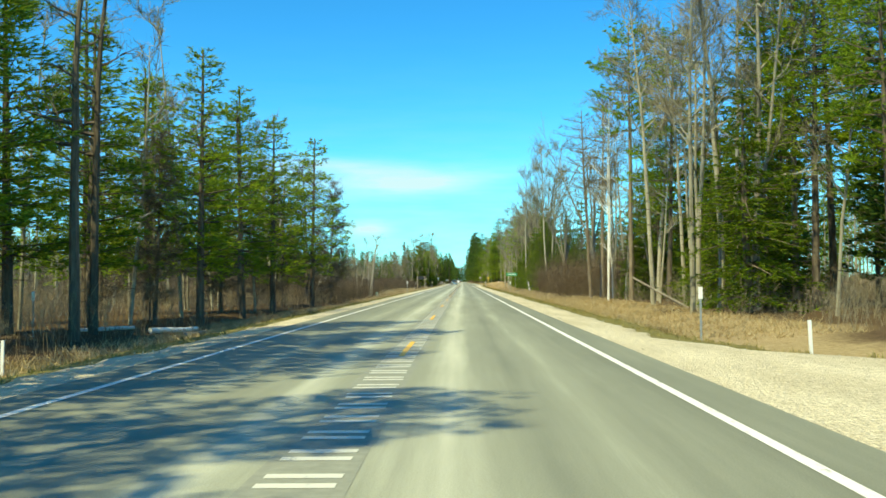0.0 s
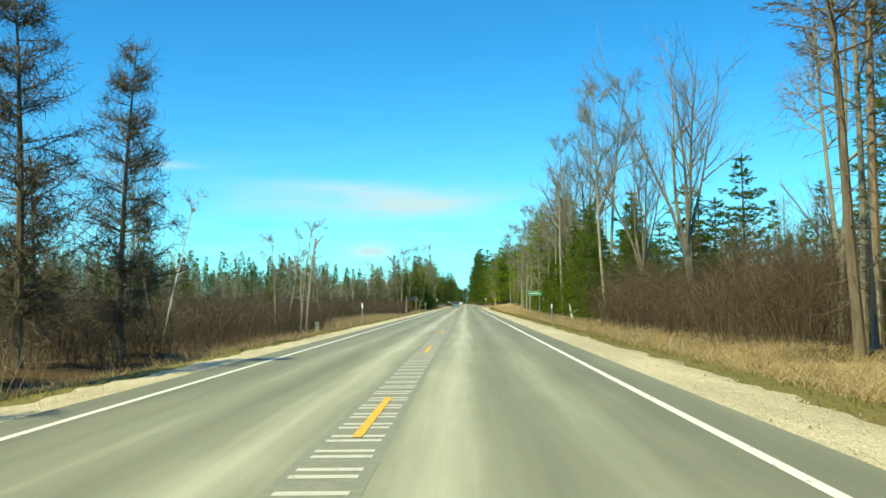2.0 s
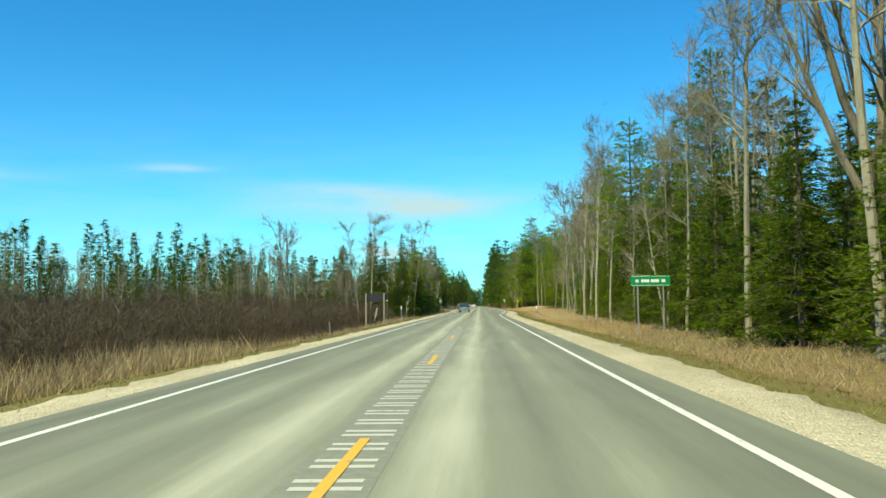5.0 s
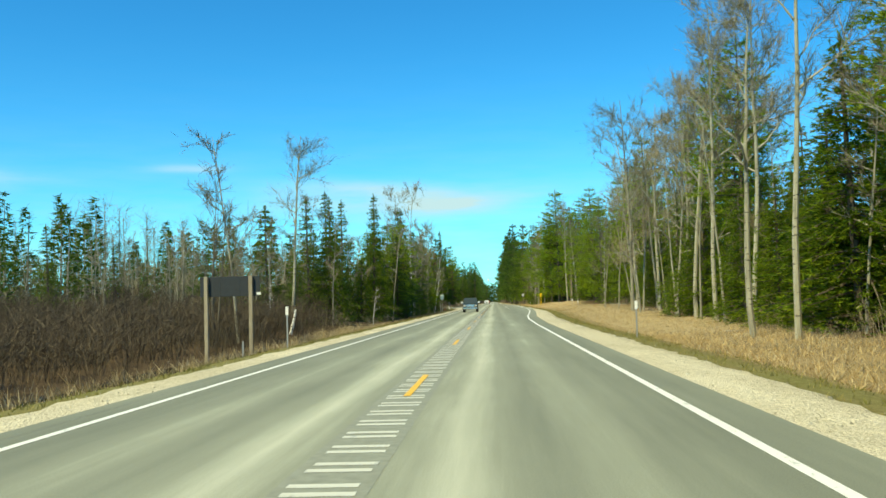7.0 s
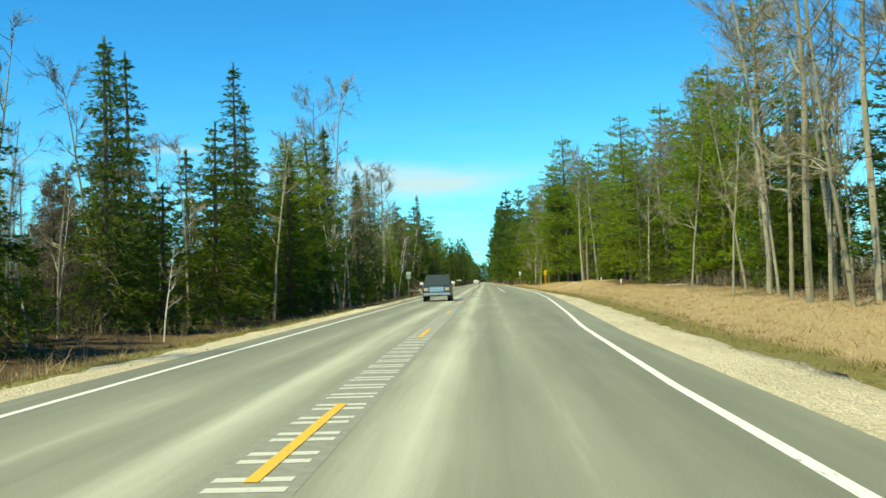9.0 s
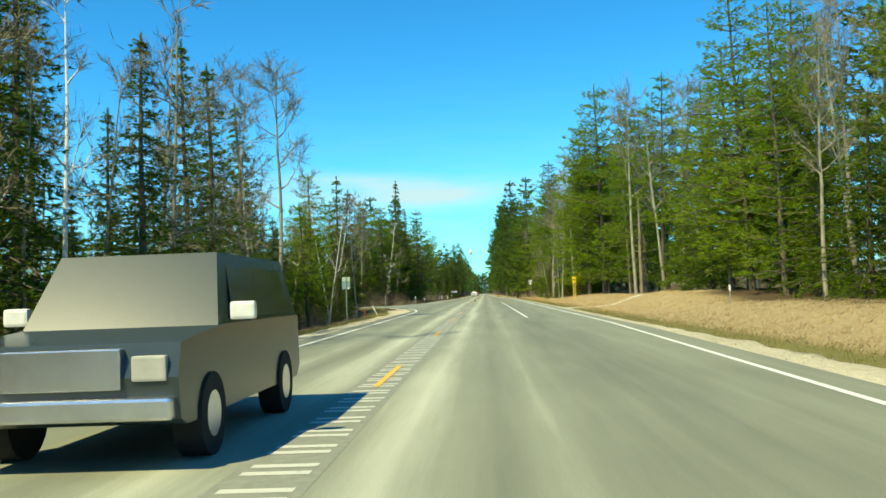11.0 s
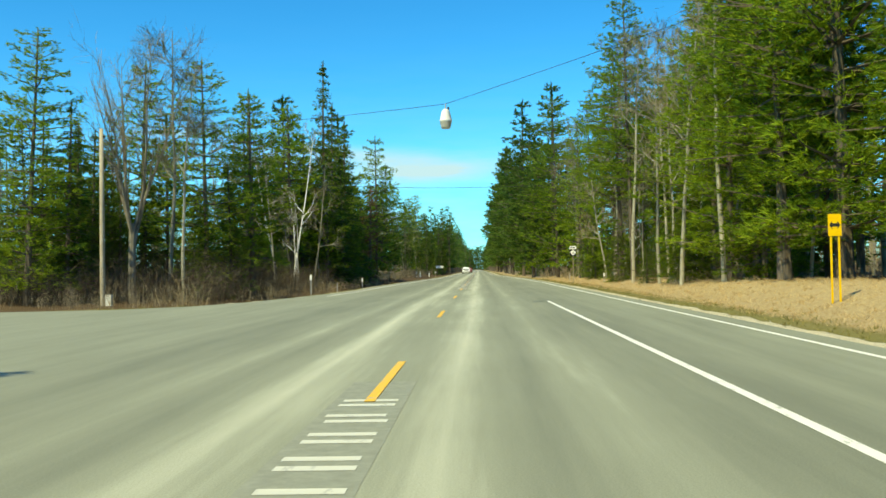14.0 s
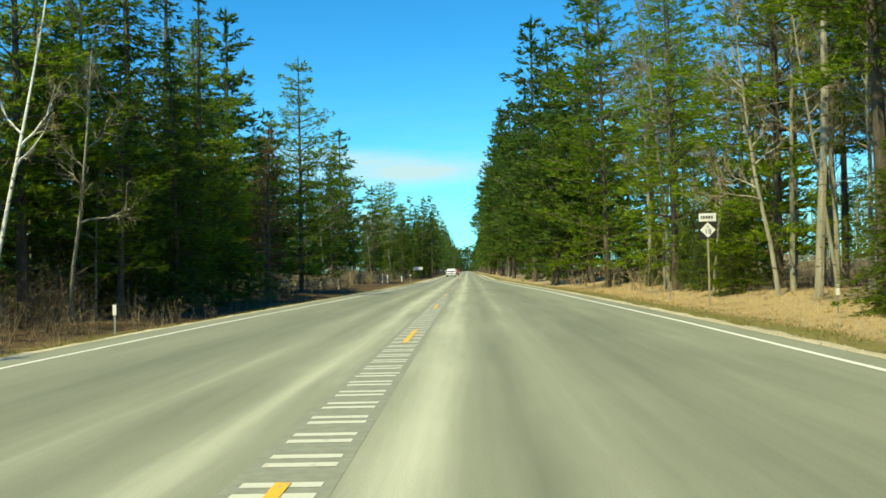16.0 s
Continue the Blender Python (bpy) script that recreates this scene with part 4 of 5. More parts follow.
wood(168, 212, 13, 20, 24, ["cedar", "cedar", "aspen", "aspen", "slim"], FAR, 10, 13)
wood(206, 300, 17.5, 42, 72, ["cedar", "cedar", "aspen", "aspen", "slim", "spruce"], FAR + ["farbare"], 13, 18)
wood(255, 384, -12.5, -38, 90, ["spruce", "spruce", "slim", "slimbirch", "spruce", "cedar"], FAR + ["farspruce"], 7.5, 11.5)
wood(300, 384, -10.8, -17, 24, ["spruce", "slim", "cedar", "slim", "slimbirch", "spruce"], FAR, 8, 12)
wood(428, 482, -14.0, -21, 18, ["spruce", "cedar", "bigpine", "pine", "spruce"], FAR, 11, 17)
wood(459.5, 482, -15.0, -18, 8, ["slim", "slimbirch", "larch"], FAR, 10, 15, apart=1.0)
wood(300, 384, -9.6, -15, 20, ["slim", "slimbirch", "slim", "slim"], FAR, 9, 15, apart=1.0)
wood(40, 84, -11.5, -17, 8, ["slim", "slim", "larch"], FAR, 9, 15, apart=1.0)
wood(420, 500, 12.3, 18, 26, ["slim", "slim", "aspen", "slimbirch"], FAR, 12, 20, apart=1.0)
wood(170, 300, 14.5, 19, 30, ["slim", "slim", "aspen"], FAR, 13, 20, apart=1.0)
wood(300, 400, 20, 26, 22, ["bigpine", "cedar", "bigpine", "aspen", "cedar"], FAR, 14, 20, apart=1.4)
wood(428, 500, 12.8, 16, 16, ["cedar", "cedar", "spruce"], FAR, 6, 10)
wood(203, 262, 15.5, 19.5, 24, ["cedar", "cedar", "spruce", "cedar"], FAR, 11, 16)
wood(290, 322, -9.5, -14, 14, ["spruce", "slim", "slimbirch", "pine"], FAR, 9, 13)
wood(300, 372, 23.5, 46, 50, ["bigpine", "cedar", "aspen", "tallpine"], FAR + ["farpine"], 15, 21)
wood(372, 470, 18.5, 44, 60, ["bigpine", "tallpine", "cedar", "aspen", "redpine"], FAR + ["farpine"], 15, 21)
wood(425, 500, 13.5, 22, 30, ["bigpine", "tallpine", "tallpine", "cedar", "tallpine", "aspen"], FAR, 14, 20)
wood(430, 480, -14, -40, 50, ["spruce", "spruce", "pine", "bigpine", "slim"], FAR + ["farspruce"], 12, 17)
wood(480, 700, 9.5, 30, 80, ["farpine", "farpine", "farspruce", "farbare"], FAR + ["farpine"], 14, 21, apart=2.2)
wood(640, 720, -11, -30, 36, ["farpine", "farpine", "farspruce"], FAR + ["farpine"], 15, 22, apart=2.0)
wood(500, 640, -18, -36, 55, ["farpine", "farpine", "farspruce", "farbare"], FAR + ["farpine"], 14, 20, apart=2.2)
wood(384, 412, -60, -90, 14, FAR, FAR, 12, 17)
wood(505, 700, 8.4, 13, 34, ["farpine", "farpine", "farbare", "farpine"], FAR, 19, 25, apart=2.2)

wood(240, 330, -30, -62, 60, ["farbare"], ["farbare", "farbare", "farbare", "spruce", "spruce"], 7, 11, 0)
wood(246, 300, -14, -30, 34, ["spruce", "slim", "slim", "spruce", "larch"], ["spruce", "farbare", "farbare", "farbare"], 7, 10.5)
plants([("maple", 19.7, 130.5, 20.8), ("maple", 17.8, 141, 17), ("bigpine", 16, 420, 21), ("bigpine", 19.5, 424, 22), ("bigpine", 17, 437, 20), ("bigpine", 21, 412, 23), ("cedar", 16.5, 425, 8), ("cedar", 14.5, 434, 6), ("bigpine", 20.5, 402, 21),
        ("spruce", -14.8, 262, 10), ("spruce", -13.6, 277, 11), ("spruce", -15.5, 283, 12), ("cedar", -12.8, 266, 7)])

plants([("spruce", -11.5, 318.5, 14), ("spruce", -12.6, 322, 14.5), ("aspen", -13.0, 316, 15), ("aspen", -13.6, 325, 15), ("spruce", -13.2, 317, 15), ("spruce", -11.8, 312, 13), ("slimbirch", -10.2, 320, 11), ("slim", -10.8, 313, 13),
        ("bigpine", -16, 486, 18.5), ("spruce", -14.4, 481, 17.5), ("spruce", -15.4, 477.5, 19), ("cedar", -13.8, 485, 8), ("bigpine", -17.5, 492, 18), ("spruce", -13.6, 474, 13), ("larch", -14.5, 88, 8)])

wood(428.5, 441, -21.5, -33, 20, ["spruce", "cedar", "spruce", "slim", "spruce"], ["spruce", "farspruce", "spruce"], 12, 16, 8)
wood(426, 444, -32, -56, 26, ["farspruce", "farbare"], ["farspruce", "spruce", "farbare", "farspruce"], 11, 15, 0)

wood(262, 314, -11.8, -22, 26, ["spruce", "slim", "spruce", "slim", "slimbirch"], ["farspruce", "farbare"], 9, 13, apart=1.3)

# far woods along the road, past counting
fw = Geo()
fb = Geo()
for k in range(760):
    y = 690 + 900 * RNG.uniform() ** 1.4
    sgn = 1 if k % 2 else -1
    x = sgn * ((7.6 if sgn > 0 else 8.8) + 26 * RNG.uniform() ** 2.2)
    h = RNG.uniform(15, 24)
    fb.tube([(x, y, -0.2), (x, y, h * 0.9)], (0.18, 0.05), 4)
    m = 60
    f = RNG.uniform(0.12, 1.0, m)
    r = (1 - f) ** 0.6 * RNG.uniform(1.5, 3.6)
    a = RNG.uniform(0, 6.28, m)
    c = np.stack([x + r * 0.6 * np.cos(a), y + r * 0.6 * np.sin(a), f * h], -1)
    w = np.stack([np.cos(a), np.sin(a), np.full(m, 0.1)], -1)
    tufts(fw, c, w, 1.1, 3, 0.6, 0.34)
for k in range(60):
    x, y, h = RNG.uniform(-14, 16), 1100 + 50 * RNG.uniform(), RNG.uniform(15, 21)
    fb.tube([(x, y, -0.2), (x, y, h * 0.9)], (0.18, 0.05), 4)
    f = RNG.uniform(0.02, 1.0, 40)
    a = RNG.uniform(0, 6.28, 40)
    r = (1 - f) ** 0.6 * 2.6
    c = np.stack([x + r * np.cos(a), y + r * np.sin(a), f * h], -1)
    tufts(fw, c, np.stack([np.cos(a), np.sin(a), np.full(40, 0.1)], -1), 1.6, 3, 0.6, 0.9)
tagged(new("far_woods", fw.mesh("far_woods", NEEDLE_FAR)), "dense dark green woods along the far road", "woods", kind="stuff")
tagged(new("far_trunks", fb.mesh("far_trunks", BARK_PINE)), "trunks of the far roadside woods", "woods", kind="stuff")


# ---- brush, grass and reeds ----
def brush(name, y0, y1, x0, x1, count, low, high, mat, label, width=0.02, twig=3, power=1.0):
    g = Geo()
    m = count // 9
    cx, cy = x0 + (x1 - x0) * RNG.uniform(size=m) ** power, RNG.uniform(y0, y1, m)
    count = m * 9
    ox, oy = RNG.normal(size=count), RNG.normal(size=count)
    x, y = np.repeat(cx, 9) + ox * 0.22, np.repeat(cy, 9) + oy * 0.22
    clump = 0.72 + 0.20 * np.sin(x * 0.9 + 3 * np.sin(y * 0.23)) * np.sin(y * 0.7 + x * 0.3) + 0.18 * np.sin(y * 0.19 + 1.3 * np.sin(x * 0.21)) * np.sin(x * 0.33 + 0.6)
    h = np.repeat(RNG.uniform(low, high, m), 9) * RNG.uniform(0.7, 1.1, count) * clump
    b = np.stack([x, y, ground_z(x, y) - 0.05], -1)
    d = np.stack([ox * 0.20 + RNG.normal(size=count) * 0.10, oy * 0.20 + RNG.normal(size=count) * 0.10, np.ones(count)], -1)
    tip = b + d * h[:, None]
    g.slivers(b, tip, width)
    for _ in range(twig):
        s = RNG.uniform(0.25, 0.9, count)[:, None]
        p = b + (tip - b) * s
        q = p + (d * 0.7 + RNG.normal(size=d.shape) * (0.7, 0.7, 0.4)) * (h * RNG.uniform(0.15, 0.4, count))[:, None]
        g.slivers(p, q, width * 0.7)
    return tagged(new(name, g.mesh(name, mat)), label, "brush", kind="stuff")


L_BRUSH = "dense leafless reddish-brown marsh brush"
brush("marsh_brush", 84, 258, -11.5, -52, 27000, 2.0, 3.6, BRUSH, L_BRUSH, 0.021, 9, 1.3)
brush("marsh_brush", 84, 262, -10.2, -16, 7000, 1.0, 2.4, BRUSH, L_BRUSH, 0.016, 6)
brush("marsh_brush", 236, 300, -12.5, -45, 9000, 2.2, 4.4, BRUSH, L_BRUSH, 0.024, 9)
brush("marsh_brush", 90, 300, -30, -56, 13500, 2.8, 4.8, BRUSH, L_BRUSH, 0.032, 7)
brush("tall_brush", 88, 128, 11.2, 25, 9000, 2.6, 6.0, BRUSH, "tall leafless brown brush beside the road", 0.017, 10)
brush("verge_stems", 84, 235, 9.6, 14.5, 9000, 0.15, 0.6, UNDER, "low brown weed stems on the verge", 0.014, 4)
brush("under_brush", 0, 84, -9.8, -34, 8000, 0.8, 3.2, UNDER, "thin grey-brown undergrowth among the trees", 0.014, 6)
brush("under_brush", 28, 110, 13.0, 38, 7000, 0.7, 3.0, UNDER, "thin grey-brown undergrowth among the trees", 0.014, 6)
brush("under_brush", 110, 235, 13.0, 36, 6000, 0.6, 2.0, UNDER, "thin grey-brown undergrowth among the trees", 0.014, 6)
brush("under_brush", 235, 330, 18.0, 40, 4000, 0.6, 2.0, UNDER, "thin grey-brown undergrowth among the trees", 0.014, 6)
brush("under_brush", 255, 384, -9.2, -34, 9000, 0.6, 2.4, UNDER, "thin grey-brown undergrowth among the trees", 0.014, 6)
brush("roadside_brush", 424, 462, -13.2, -26, 7000, 1.2, 4.2, BRUSH, "tangled brown brush at the wood edge", 0.018, 8)
brush("under_brush", 412, 500, -10.5, -34, 6500, 0.6, 2.2, UNDER, "thin grey-brown undergrowth among the trees", 0.014, 6)
brush("under_brush", 330, 500, 20.0, 42, 5000, 0.6, 2.0, UNDER, "thin grey-brown undergrowth among the trees", 0.014, 6)
brush("under_brush", 425, 500, 12.0, 26, 3000, 0.5, 1.8, UNDER, "thin grey-brown undergrowth among the trees", 0.014, 6)


def grass(name, y0, y1, side, d0, d1, count, low, high, mat, label, width=0.018, lean=0.5, power=1.0):
    """Blades in tufts at d0 to d1 metres out from the shoulder."""
    g = Geo()
    m = count // 6
    y = RNG.uniform(y0, y1, m)
    d = d0 + (d1 - d0) * RNG.uniform(size=m) ** power
    x = left_pave(y) - left_gravel(y) - d if side < 0 else right_pave(y) + right_gravel(y) + d
    x, y = np.repeat(x, 6) + RNG.normal(size=m * 6) * 0.09, np.repeat(y, 6) + RNG.normal(size=m * 6) * 0.09
    h = np.repeat(RNG.uniform(low, high, m), 6) * RNG.uniform(0.6, 1.2, m * 6)
    b = np.stack([x, y, ground_z(x, y) - 0.02], -1)
    tip = b + np.stack([RNG.normal(size=m * 6) * lean, RNG.normal(size=m * 6) * lean, np.ones(m * 6)], -1) * h[:, None]
    g.slivers(b, tip, width)
    return tagged(new(name, g.mesh(name, mat)), label, "grass", kind="stuff")


grass("verge_grass", -5, 500, -1, -0.1, 2.2, 42000, 0.05, 0.14, GRASS_GREEN, "short green and tan roadside grass", 0.02)
grass("verge_grass", -5, 500, 1, -0.1, 2.2, 42000, 0.05, 0.14, GRASS_GREEN, "short green and tan roadside grass", 0.02)
grass("dry_grass", 30, 94, 1, 1.2, 7.5, 22000, 0.10, 0.34, GRASS_DRY, "tan dry grass on the verge", 0.022, 0.7)
grass("dry_grass", 94, 190, 1, 2.4, 6.5, 9000, 0.10, 0.45, GRASS_DRY, "tan dry grass on the verge", 0.022, 0.6)
grass("dry_grass", 190, 232, 1, 2.0, 7.5, 11000, 0.10, 0.40, GRASS_DRY, "tan dry grass on the verge", 0.022, 0.6)
grass("dry_grass", 232, 345, 1, 1.2, 12.0, 54000, 0.08, 0.24, GRASS_DRY, "tan dry grass on the verge", 0.014, 0.7)
grass("dry_grass", 345, 500, 1, 1.0, 9.0, 54000, 0.06, 0.20, GRASS_DRY, "tan dry grass on the verge", 0.014, 0.7)
grass("dry_grass", 0, 90, -1, 1.4, 4.5, 12000, 0.10, 0.35, GRASS_DRY, "tan dry grass on the verge", 0.022, 0.6)
grass("dead_reeds", 88, 262, -1, 1.9, 4.6, 15000, 0.12, 0.6, REED, "bleached dead reeds at the marsh edge", 0.034, 0.5)
grass("dead_reeds", 132, 172, -1, 2.0, 5.5, 15000, 0.4, 1.1, REED, "bleached dead reeds at the marsh edge", 0.034, 0.4)
grass("dry_grass", 262, 372, -1, 1.6, 4.0, 9000, 0.08, 0.3, GRASS_DRY, "tan dry grass on the verge", 0.02, 0.6)

brush("under_brush", 480, 700, -12, -32, 2500, 1.4, 3.4, UNDER, "thin grey-brown undergrowth among the trees", 0.07, 5)
brush("under_brush", 480, 700, 10, 38, 3000, 1.2, 3.0, UNDER, "thin grey-brown undergrowth among the trees", 0.07, 5)
L_FARB = "tangled grey-brown brush deep in the woods"
brush("deep_brush", -10, 90, -32, -60, 1500, 2.0, 4.5, UNDER, L_FARB, 0.10, 6)
brush("deep_brush", 60, 300, -54, -95, 18000, 3.5, 6.5, UNDER, L_FARB, 0.15, 7)
brush("deep_brush", 255, 386, -32, -62, 6000, 3.5, 7.5, UNDER, L_FARB, 0.10, 6)
brush("deep_brush", 410, 640, -30, -60, 2600, 2.0, 4.5, UNDER, L_FARB, 0.10, 6)
brush("deep_brush", -10, 230, 34, 62, 3000, 2.0, 4.5, UNDER, L_FARB, 0.10, 6)
brush("deep_brush", 230, 640, 36, 66, 4600, 2.0, 4.5, UNDER, L_FARB, 0.10, 6)
brush("deep_brush", 384, 412, -70, -100, 500, 2.0, 4.5, UNDER, L_FARB, 0.12, 6)
brush("corner_brush", 427, 434, -20.5, -50, 4500, 1.0, 3.2, BRUSH, "tangled brown brush at the wood edge", 0.02, 7)
brush("yard_bushes", 545, 585, -13, -19, 350, 2.0, 4.0, REED, "tan leafless bushes by the yard", 0.07, 7)

# ---- deep woods behind the counted trees ----
def deep_woods(name, y0, y1, x0, x1, count, low, high, needle, label, bare=0.4):
    c, b, t = Geo(), Geo(), Geo()
    for k in range(count):
        x, y, h = x0 + (x1 - x0) * RNG.uniform(), RNG.uniform(y0, y1), RNG.uniform(low, high)
        t.tube([(x, y, -0.6), (x + RNG.normal() * 0.2, y, h * 0.95)], (RNG.uniform(0.08, 0.17), 0.03), 4)
        if RNG.random() < bare:
            m = 110
            p = np.stack([np.full(m, x), np.full(m, y), h * RNG.uniform(0.25, 0.95, m)], -1)
            d = RNG.normal(size=(m, 3)) * (0.8, 0.8, 0.3) + (0, 0, 0.8)
            q = p + d * (0.08 * h * RNG.uniform(0.5, 1.3, m))[:, None]
            b.slivers(p, q, 0.036)
            s = np.repeat(q, 2, 0) - np.repeat(q - p, 2, 0) * RNG.uniform(0.1, 0.6, (2 * m, 1))
            b.slivers(s, s + RNG.normal(size=s.shape) * 0.05 * h + (0, 0, 0.02 * h), 0.026)
        else:
            m = 150
            f = RNG.uniform(0.06, 1.0, m) ** 0.9
            r = (1 - f) ** 0.7 * RNG.uniform(1.4, 2.6)
            a = RNG.uniform(0, 6.28, m)
            p = np.stack([x + r * 0.6 * np.cos(a), y + r * 0.6 * np.sin(a), f * h], -1)
            tufts(c, p, np.stack([np.cos(a), np.sin(a), np.full(m, 0.05)], -1), 0.62, 4, 0.55, 0.13)
    tagged(new(name, c.mesh(name, needle)), label, "woods", kind="stuff")
    tagged(new(name + "_twigs", b.mesh(name + "_twigs", TWIG)), "bare crowns of the deep woods", "woods", kind="stuff")
    tagged(new(name + "_trunks", t.mesh(name + "_trunks", BARK_ASPEN)), "crowded trunks of the deep woods", "woods", kind="stuff")


deep_woods("deep_woods", -10, 90, -30, -70, 130, 8, 14, NEEDLE_PINE, "dense mixed woods behind the roadside trees", 0.5)
deep_woods("deep_woods", 100, 300, -54, -125, 950, 7.0, 11.5, NEEDLE_SPRUCE, "mixed woods beyond the marsh", 0.66)
deep_woods("deep_woods", 250, 388, -34, -75, 170, 9, 14, NEEDLE_SPRUCE, "dense mixed woods behind the roadside trees", 0.4)
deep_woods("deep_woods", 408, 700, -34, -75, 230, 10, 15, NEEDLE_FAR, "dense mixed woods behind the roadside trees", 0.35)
deep_woods("deep_woods", -10, 130, 34, 75, 180, 9, 15, NEEDLE_PINE, "dense mixed woods behind the roadside trees", 0.5)
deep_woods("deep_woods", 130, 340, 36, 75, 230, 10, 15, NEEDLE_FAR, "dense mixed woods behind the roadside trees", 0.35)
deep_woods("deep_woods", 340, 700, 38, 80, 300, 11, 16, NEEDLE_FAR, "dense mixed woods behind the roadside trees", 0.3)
deep_woods("deep_woods", 384, 412, -70, -110, 40, 10, 15, NEEDLE_PINE, "dense woods at the end of the side road", 0.3)


# ---- roadside things ----
def on_land(x, y, turn=0.0, tip=0.0):
    return pose(x, y, float(ground_z(x, y)), 0, tip, turn)


def slab(x0, x1, y0, y1, z0, z1, bev=0.004):
    g = Geo()
    g.box((x0, y0, z0), (x1, y1, z1), bev)
    return g


def delineator(x, y, top, plate=True, tip=0.0):
    ob = holder("delineator_post", on_land(x, y, 0, tip), "thin steel roadside post with a white reflector plate" if plate else "thin plain steel marker post beside the road", "post", "roadside posts")
    g = Geo()
    g.box((-0.028, -0.012, -0.3), (0.028, 0.0, top), 0.002)
    g.box((-0.010, 0.0, -0.3), (0.010, 0.022, top), 0.002)
    part("post", g, STEEL, ob)
    if plate:
        part("reflector_plate", slab(-0.055, 0.055, -0.020, -0.013, top - 0.30, top + 0.01), WHITE_PLATE, ob, "white reflector plate")
    return ob


for x, y, top in ((7.2, 25.9, 1.35), (7.26, 121.0, 1.45), (-5.85, 116.1, 1.5), (-6.3, 221.5, 1.5), (6.6, 223.0, 1.35), (13.5, 322, 1.0), (14.5, 343.5, 1.0), (-8.5, 427.2, 1.25), (-9.0, 454.0, 0.9), (11.9, 454.5, 0.8), (-13.0, 32.0, 1.5)):
    delineator(x, y, top)
for x, y, top in ((-6.8, 325.2, 1.6), (-9.2, 198.0, 1.15), (-7.6, 220.2, 0.75), (-8.4, 386.5, 1.35), (-10.4, 449.0, 1.0), (10.5, 470, 0.8)):
    delineator(x, y, top, False, RNG.normal() * 2)


def stake(x, y, h, tip, mat, label):
    ob = holder("marker_stake", on_land(x, y, 0, tip), label, "stake", "marker stakes")
    part("stake", slab(-0.035, 0.035, -0.02, 0.02, -0.2, h, 0.006), mat, ob)


stake(8.1, 20.9, 0.75, -2, WHITE_PLATE, "white wooden marker stake in dry grass")
stake(-8.5, 21.2, 0.75, 1, WHITE_PLATE, "white wooden marker stake in dry grass")
stake(-8.6, 371.8, 0.72, 0, RED, "red and white marker stake near the side road")
stake(-7.6, 372.0, 0.80, -27, WHITE_PLATE, "leaning white marker stake near the side road")
stake(7.9, 86.0, 0.5, 4, POST_WOOD, "short weathered wooden stake in the verge")
stake(8.1, 84.9, 0.45, -6, POST_WOOD, "short weathered wooden stake in the verge")


def bars(parent, mat, rows, y, z, h, name="lettering"):
    """Plain bars in place of writing: rows of x0, x1."""
    g = Geo()
    for x0, x1 in rows:
        g.box((x0, y - 0.003, z - h / 2), (x1, y, z + h / 2), 0.001)
    part(name, g, mat, parent, "line of unreadable lettering")


# green street name sign on two posts
gs = holder("street_sign", on_land(11.1, 188.6), "wide green street name sign on two steel posts", "sign")
for x in (-0.74, 0.74):
    part("post", slab(x - 0.04, x + 0.04, 0.0, 0.06, -0.3, 2.9), STEEL, gs)
part("panel", slab(-1.13, 1.13, -0.025, -0.005, 2.74, 3.36, 0.01), SIGN_GREEN, gs, "green sign panel")
part("border", slab(-1.09, 1.09, -0.030, -0.026, 3.305, 3.325, 0.001), WHITE_PLATE, gs, "thin white border line")
part("border", slab(-1.09, 1.09, -0.030, -0.026, 2.775, 2.795, 0.001), WHITE_PLATE, gs, "thin white border line")
bars(gs, WHITE_PLATE, [(-0.86, -0.68), (-0.54, -0.06), (0.02, 0.50), (0.64, 0.86)], -0.027, 3.05, 0.17)

# utility cabinet in the verge
uc = holder("utility_cabinet", on_land(-10.8, 127.8), "small pale green utility cabinet in the reeds", "cabinet")
part("body", slab(-0.14, 0.14, -0.11, 0.11, -0.1, 0.62, 0.02), BOX_GREEN, uc)
part("cap", slab(-0.16, 0.16, -0.13, 0.13, 0.62, 0.70, 0.02), BOX_GREEN, uc)

# large sign seen from behind
bg_sign = holder("large_sign", on_land(-9.0, 223.4), "large dark sign seen from behind on wooden posts", "sign")
for x in (-0.90, 0.86):
    part("post", slab(x - 0.07, x + 0.07, -0.11, 0.03, -0.4, 3.45, 0.012), POST_WOOD, bg_sign, "weathered square wooden post")
for k in range(3):
    x0 = -1.16 + k * 0.79
    part("panel", slab(x0, x0 + 0.785, 0.035, 0.06, 2.66, 3.44, 0.004), SIGN_DARK, bg_sign, "dark painted panel")
part("tag", slab(1.07, 1.23, 0.028, 0.034, 2.70, 2.80, 0.001), WHITE_PLATE, bg_sign, "small white tag")

# sign seen from behind on one post
sb = holder("sign_back", on_land(-8.6, 361.8), "two stacked grey-green signs seen from behind on one post", "sign")
part("post", slab(-0.03, 0.03, -0.03, 0.03, -0.3, 3.35), STEEL, sb)
part("panel", slab(-0.30, 0.30, 0.032, 0.045, 2.47, 3.06, 0.004), SIGN_BACK, sb, "blue-grey sign back")
part("panel", slab(-0.30, 0.30, 0.032, 0.045, 3.075, 3.36, 0.004), SIGN_BACK_PALE, sb, "pale green sign back")
part("tag", slab(0.10, 0.22, 0.026, 0.031, 2.50, 2.60, 0.001), WHITE_PLATE, sb, "small white tag")

